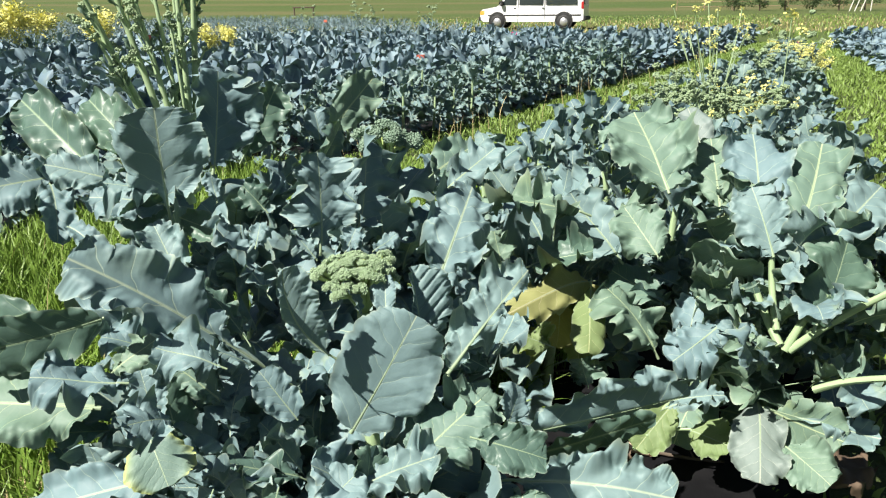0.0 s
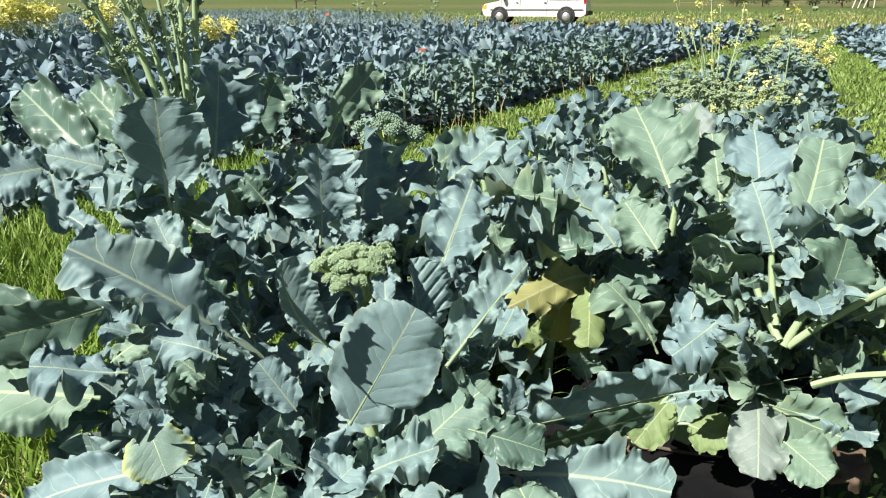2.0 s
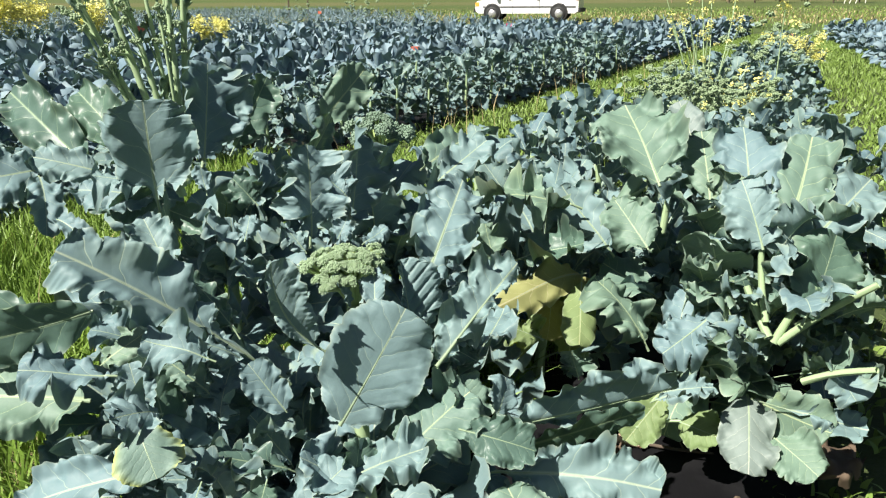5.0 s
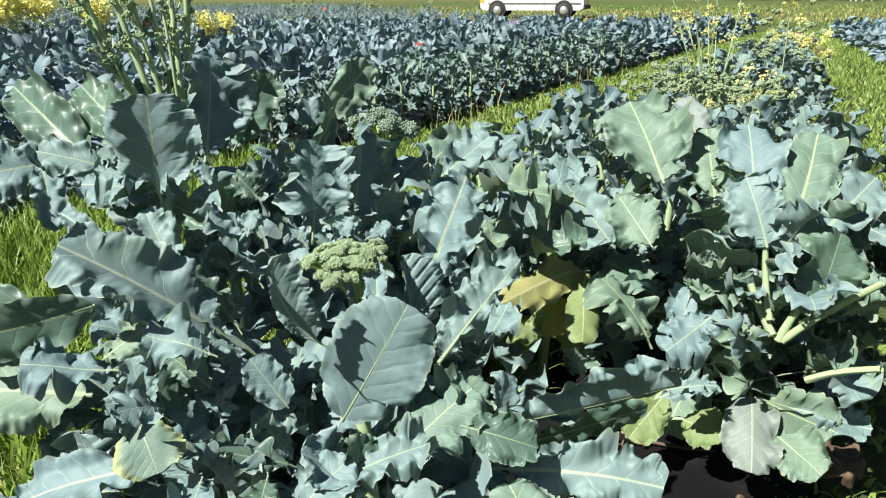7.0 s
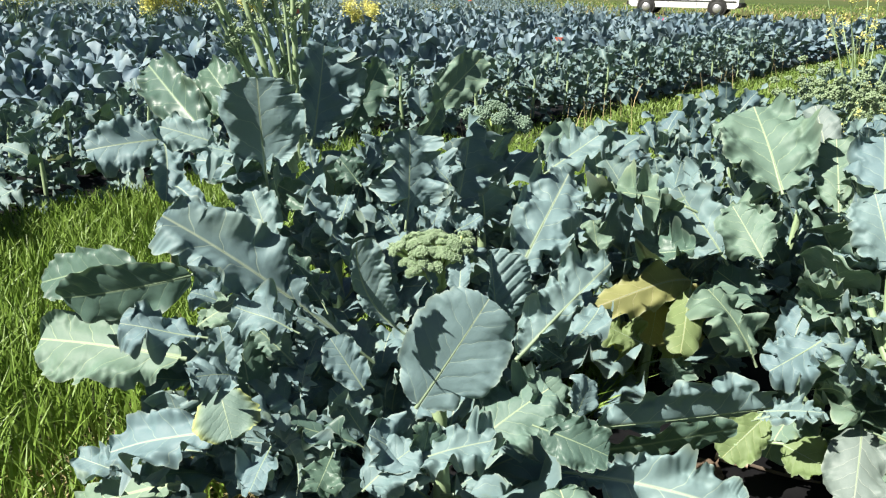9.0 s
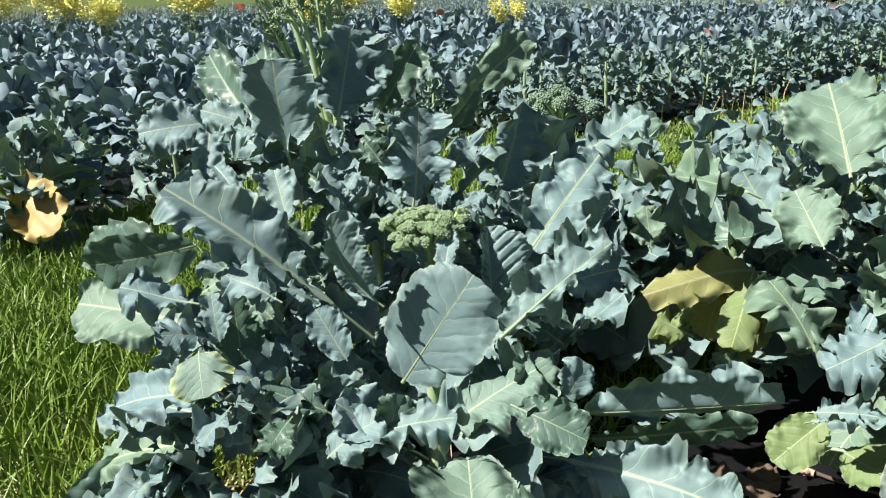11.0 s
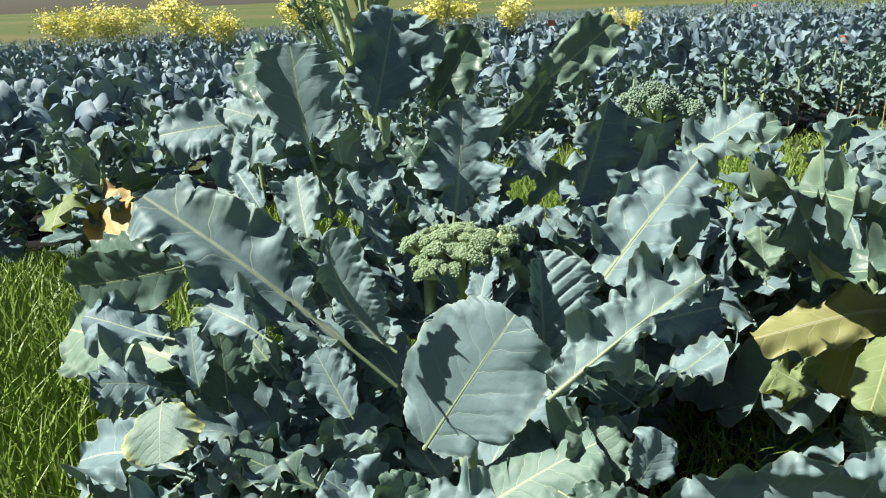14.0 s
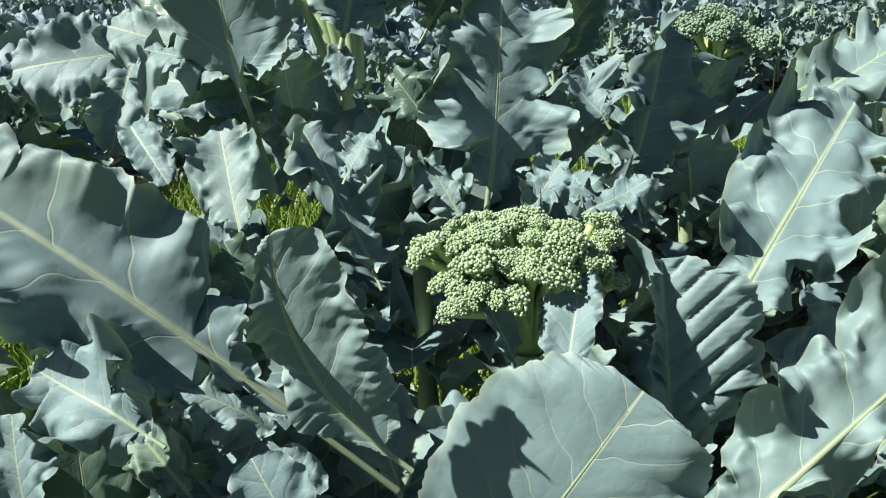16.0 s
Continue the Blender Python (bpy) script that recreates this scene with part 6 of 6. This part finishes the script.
for x, y, z, c, rz in ((-0.66, 12.7, 0.52, "salmon", 10), (0.52, 11.6, 0.14, "salmon", -30), (0.98, 15.1, 0.55, "blue", 70), (6.34, 16.2, 0.5, "pink", 20),
                       (-4.75, 12.6, 0.85, "salmon", 60), (-8.3, 12.2, 1.0, "salmon", 30), (1.2, 20.2, 0.6, "pink", 0), (-5.4, 33.0, 0.7, "salmon", 0)):
    marker_flag(x, y, z, c, rz)


# ---- the white van ----
M_WHITE = plain("white_paint", (0.78, 0.78, 0.79), (0.82, 0.82, 0.83), 0.3, 3, strength=0.0, coat=0.5)
M_BLACK = plain("black_rubber", (0.015, 0.015, 0.016), (0.03, 0.03, 0.03), 0.7, 40)
M_STEEL = plain("wheel_steel", (0.45, 0.45, 0.46), (0.62, 0.62, 0.63), 0.35, 30, 0.6)
M_GLASS = plain("dark_window_glass", (0.02, 0.03, 0.035), (0.03, 0.04, 0.045), 0.05, 5, strength=0.0, coat=1.0)
M_TAIL = plain("red_lamp_glass", (0.35, 0.02, 0.02), (0.45, 0.03, 0.03), 0.2, 20, strength=0.0)
M_AMBER = plain("amber_lamp_glass", (0.75, 0.35, 0.05), (0.8, 0.45, 0.1), 0.2, 20, strength=0.0)


def outline_panel(name, pts, y0, y1, mat, bevel=0.0):
    """A panel in the side plane (x, z), extruded from y0 to y1."""
    bm = bmesh.new()
    f = bm.faces.new([bm.verts.new((x, y0, z)) for x, z in pts])
    r = bmesh.ops.extrude_face_region(bm, geom=[f])
    for v in (g for g in r["geom"] if isinstance(g, bmesh.types.BMVert)):
        v.co.y = y1
    bmesh.ops.recalc_face_normals(bm, faces=bm.faces)
    if bevel:
        bmesh.ops.bevel(bm, geom=list(bm.edges), offset=bevel, segments=2, affect="EDGES")
    return bm_mesh(name, bm, mat)


def ring(name, x, y0, y1, z, r0, r1, mat, seg=28):
    """A wheel-like ring or, with r0 of 0, a disc, its axis along y."""
    a = np.linspace(0, 2 * np.pi, seg + 1)
    prof = [(r0, y0), (r1 * 0.94, y0), (r1, y0 * 0.85 + y1 * 0.15), (r1, y1 * 0.85 + y0 * 0.15), (r1 * 0.94, y1), (r0, y1)]
    v = np.array([[x + q * math.cos(t), y, z + q * math.sin(t)] for t in a for q, y in prof])
    return mesh_np(name, v, grid_faces(seg + 1, len(prof)), [mat])


van = thing("van", 3.85, 45.3, 0.0, "white passenger van parked on the grass track", "van", "", -16)
prof = ((-2.70, 0.48), (-2.74, 0.78), (-2.62, 0.99), (-1.78, 1.15), (-1.12, 1.95), (-0.85, 2.06), (2.40, 2.08), (2.62, 1.98), (2.72, 1.10), (2.72, 0.48), (2.55, 0.36), (-2.55, 0.36))
bm = bmesh.new()
rings = []
for y, s in ((-0.98, 0), (-0.985, 1), (0.985, 1), (0.98, 0)):
    rings.append([bm.verts.new((x, y * (1 - 0.10 * max(0.0, (z - 1.1))), z)) for x, z in prof])
n = len(prof)
bm.faces.new(rings[0])
bm.faces.new(rings[-1][::-1])
for a, b in zip(rings, rings[1:]):
    for i in range(n):
        bm.faces.new((a[i], b[i], b[(i + 1) % n], a[(i + 1) % n]))
bmesh.ops.recalc_face_normals(bm, faces=bm.faces)
bmesh.ops.bevel(bm, geom=[e for e in bm.edges if abs(e.verts[0].co.y - e.verts[1].co.y) > 0.5], offset=0.05, segments=3, affect="EDGES")
part("body", bm_mesh("body", bm, M_WHITE), van)
for pts in (((-1.62, 1.20), (-1.12, 1.80), (-0.78, 1.82), (-0.78, 1.20)), ((-0.62, 1.20), (-0.62, 1.82), (0.62, 1.82), (0.62, 1.20)), ((0.78, 1.20), (0.78, 1.82), (2.35, 1.82), (2.40, 1.20))):
    w = part("window", outline_panel("window", pts, -0.960, -0.985, M_GLASS, 0.008), van, "dark tinted side window")
for x in (-1.72, -0.70, 0.70):
    part("door_seam", outline_panel("door_seam", ((x, 0.45), (x, 1.85), (x + 0.014, 1.85), (x + 0.014, 0.45)), -0.90, -0.988, M_BLACK), van)
part("side_trim", outline_panel("side_trim", ((-2.3, 0.66), (-2.3, 0.72), (2.6, 0.72), (2.6, 0.66)), -0.97, -0.995, M_BLACK), van)
for x in (-0.92, 0.55):
    part("door_handle", outline_panel("door_handle", ((x, 1.03), (x, 1.07), (x + 0.13, 1.07), (x + 0.13, 1.03)), -0.97, -1.01, M_BLACK, 0.008), van)
part("mirror", outline_panel("mirror", ((-1.62, 1.16), (-1.62, 1.42), (-1.46, 1.42), (-1.46, 1.16)), -1.0, -1.22, M_BLACK, 0.03), van)
for x in (-1.80, 1.72):
    part("wheel_arch", ring("wheel_arch", x, -0.94, -1.0, 0.40, 0.385, 0.47, M_BLACK), van)
    part("wheel_well", ring("wheel_well", x, -0.90, -0.992, 0.40, 0.0, 0.40, M_BLACK), van)
    for y0, y1 in ((-0.78, -1.01), (0.78, 0.99)):
        wh = part("wheel", ring("wheel", x, y0, y1, 0.355, 0.20, 0.355, M_BLACK), van)
        part("rim", ring("rim", x, y0 * 1.02, y1 * 1.005, 0.355, 0.0, 0.215, M_STEEL), wh)
for x0, x1 in ((-2.82, -2.62), (2.62, 2.84)):
    part("bumper", outline_panel("bumper", ((x0, 0.42), (x0, 0.62), (x1, 0.62), (x1, 0.42)), -0.96, 0.96, M_BLACK, 0.03), van)
part("tail_lamp", outline_panel("tail_lamp", ((2.60, 1.0), (2.60, 1.35), (2.725, 1.35), (2.73, 1.0)), -0.90, -0.99, M_TAIL, 0.01), van)
part("headlamp", outline_panel("headlamp", ((-2.75, 0.72), (-2.70, 0.92), (-2.50, 0.93), (-2.50, 0.72)), -0.90, -0.992, M_AMBER, 0.01), van)
part("rear_window", outline_panel("rear_window", ((2.68, 1.2), (2.64, 1.85), (2.70, 1.85), (2.74, 1.2)), -0.75, 0.75, M_GLASS), van)
part("windscreen", outline_panel("windscreen", ((-1.74, 1.22), (-1.16, 1.90), (-1.18, 1.94), (-1.78, 1.24)), -0.80, 0.80, M_GLASS), van)


# ---- far orchard, fence and frame ----
M_WOOD = plain("weathered_wood", (0.22, 0.15, 0.09), (0.36, 0.27, 0.18), 0.8, 14)
M_TREE = leaf_material("tree_leaves", (0.028, 0.052, 0.020), (0.055, 0.090, 0.030), VEIN, island=True, veins=False, through=0.15)
M_POST = plain("white_stakes", (0.62, 0.60, 0.54), (0.72, 0.70, 0.64), 0.7, 10)


def tree_meshes(seed, H):
    rg = np.random.default_rng(seed)
    t = np.linspace(0, 1, 8)
    trunk = [tube(np.stack([0.10 * np.sin(3 * t + seed), 0.08 * np.sin(4 * t), -0.3 + H * 0.8 * t], 1), 0.09 * (1.05 - 0.85 * t), 8)]
    clumps = []
    for k in range(16):
        a, z = k * 2.4, H * (0.12 + 0.75 * k / 16)
        ln = H * 0.32 * (1.1 - 0.6 * k / 16) * rg.uniform(0.7, 1.2)
        e = np.array((math.cos(a) * ln, math.sin(a) * ln, z + 0.25 * ln))
        trunk.append(tube(np.stack([np.array((0, 0, z)) * (1 - q) + e * q for q in np.linspace(0, 1, 4)]), 0.03 * (1 - 0.8 * np.linspace(0, 1, 4)), 5))
        clumps += [e * q + np.array((0, 0, z)) * (1 - q) for q in (0.45, 0.75, 1.0)]
    vs, fs = [], []
    for c in clumps:
        for _ in range(34):
            o = c + rg.normal(0, 0.17, 3)
            d, u = rg.normal(0, 1, 3), rg.normal(0, 1, 3)
            d, u = d / np.linalg.norm(d) * 0.11, u / np.linalg.norm(u) * 0.05
            b = len(vs)
            vs += [o - d, o + u, o + d, o - u]
            fs.append((b, b + 1, b + 2, b + 3))
    return mesh_np("trunk", *joined(trunk), [M_BARK]), mesh_np("crown", vs, fs, [M_TREE])


def far_z(x, y):
    r = math.hypot(x, y)
    return 0.008 * max(0.0, r - 60) + 0.012 * max(0.0, r - 110) - 0.04


for k, ax in enumerate((0.316, 0.346, 0.376, 0.407, 0.436, 0.466)):
    y = 92.0 - 1.2 * k
    x = y * ax
    tr = thing("tree", x, y, far_z(x, y), "dark green young orchard tree in a row", "tree", "orchard row", 40 * k)
    tm, cm = tree_meshes(k, 3.0 + 0.3 * (k % 3))
    part("trunk", tm, tr)
    part("crown", cm, tr)
fence = thing("fence", 0, 0, 0, "low weathered wooden rail fence before the orchard", "fence")
for k in range(9):
    ax = 0.25 + 0.032 * k
    y = 96.0
    x, z0 = y * ax, far_z(y * ax, y)
    part("post", stalk_mesh("post", (x, y, z0 - 0.2), (x, y, z0 + 1.15), 0.055, 0.05, M_WOOD), fence)
    if k < 8:
        x2 = y * (ax + 0.032)
        for h in (0.45, 0.95):
            part("rail", stalk_mesh("rail", (x, y, z0 + h), (x2, y, far_z(x2, y) + h), 0.035, 0.035, M_WOOD), fence)
for k, (ax, ln) in enumerate(((0.449, 0.7), (0.455, 0.8), (0.462, 0.8), (0.474, 0.1))):
    y = 84.0
    x, z0 = y * ax, far_z(y * ax, y)
    st = thing("stake", x, y, z0, "pale leaning wooden tree stake", "stake", "tree stakes")
    part("pole", stalk_mesh("pole", (0, 0, -0.2), (ln, 0, 2.2), 0.05, 0.045, M_POST), st)
frame_thing = thing("hurdle", -10.3, 55.0, 0.0, "low brown wooden hurdle at the field edge", "hurdle")
for x in (-0.62, 0.62):
    part("leg", stalk_mesh("leg", (x, 0, -0.1), (x, 0, 1.2), 0.05, 0.05, M_BARK), frame_thing)
part("crossbar", stalk_mesh("crossbar", (-0.72, 0, 1.17), (0.72, 0, 1.17), 0.05, 0.05, M_BARK), frame_thing)

# tall weeds along the field edge
for k, (ax, d, H) in enumerate(((-0.18, 46, 0.95), (-0.125, 47, 1.35), (-0.105, 45, 1.0), (-0.042, 46, 1.2), (0.385, 19.5, 0.62))):
    flowering_plant(d * ax, d, H, 0.55, 6, BUDS, 90 + k, "tall pale green weed clump at the field edge", 5.0, 0.5, 10, 1, "weed clumps")
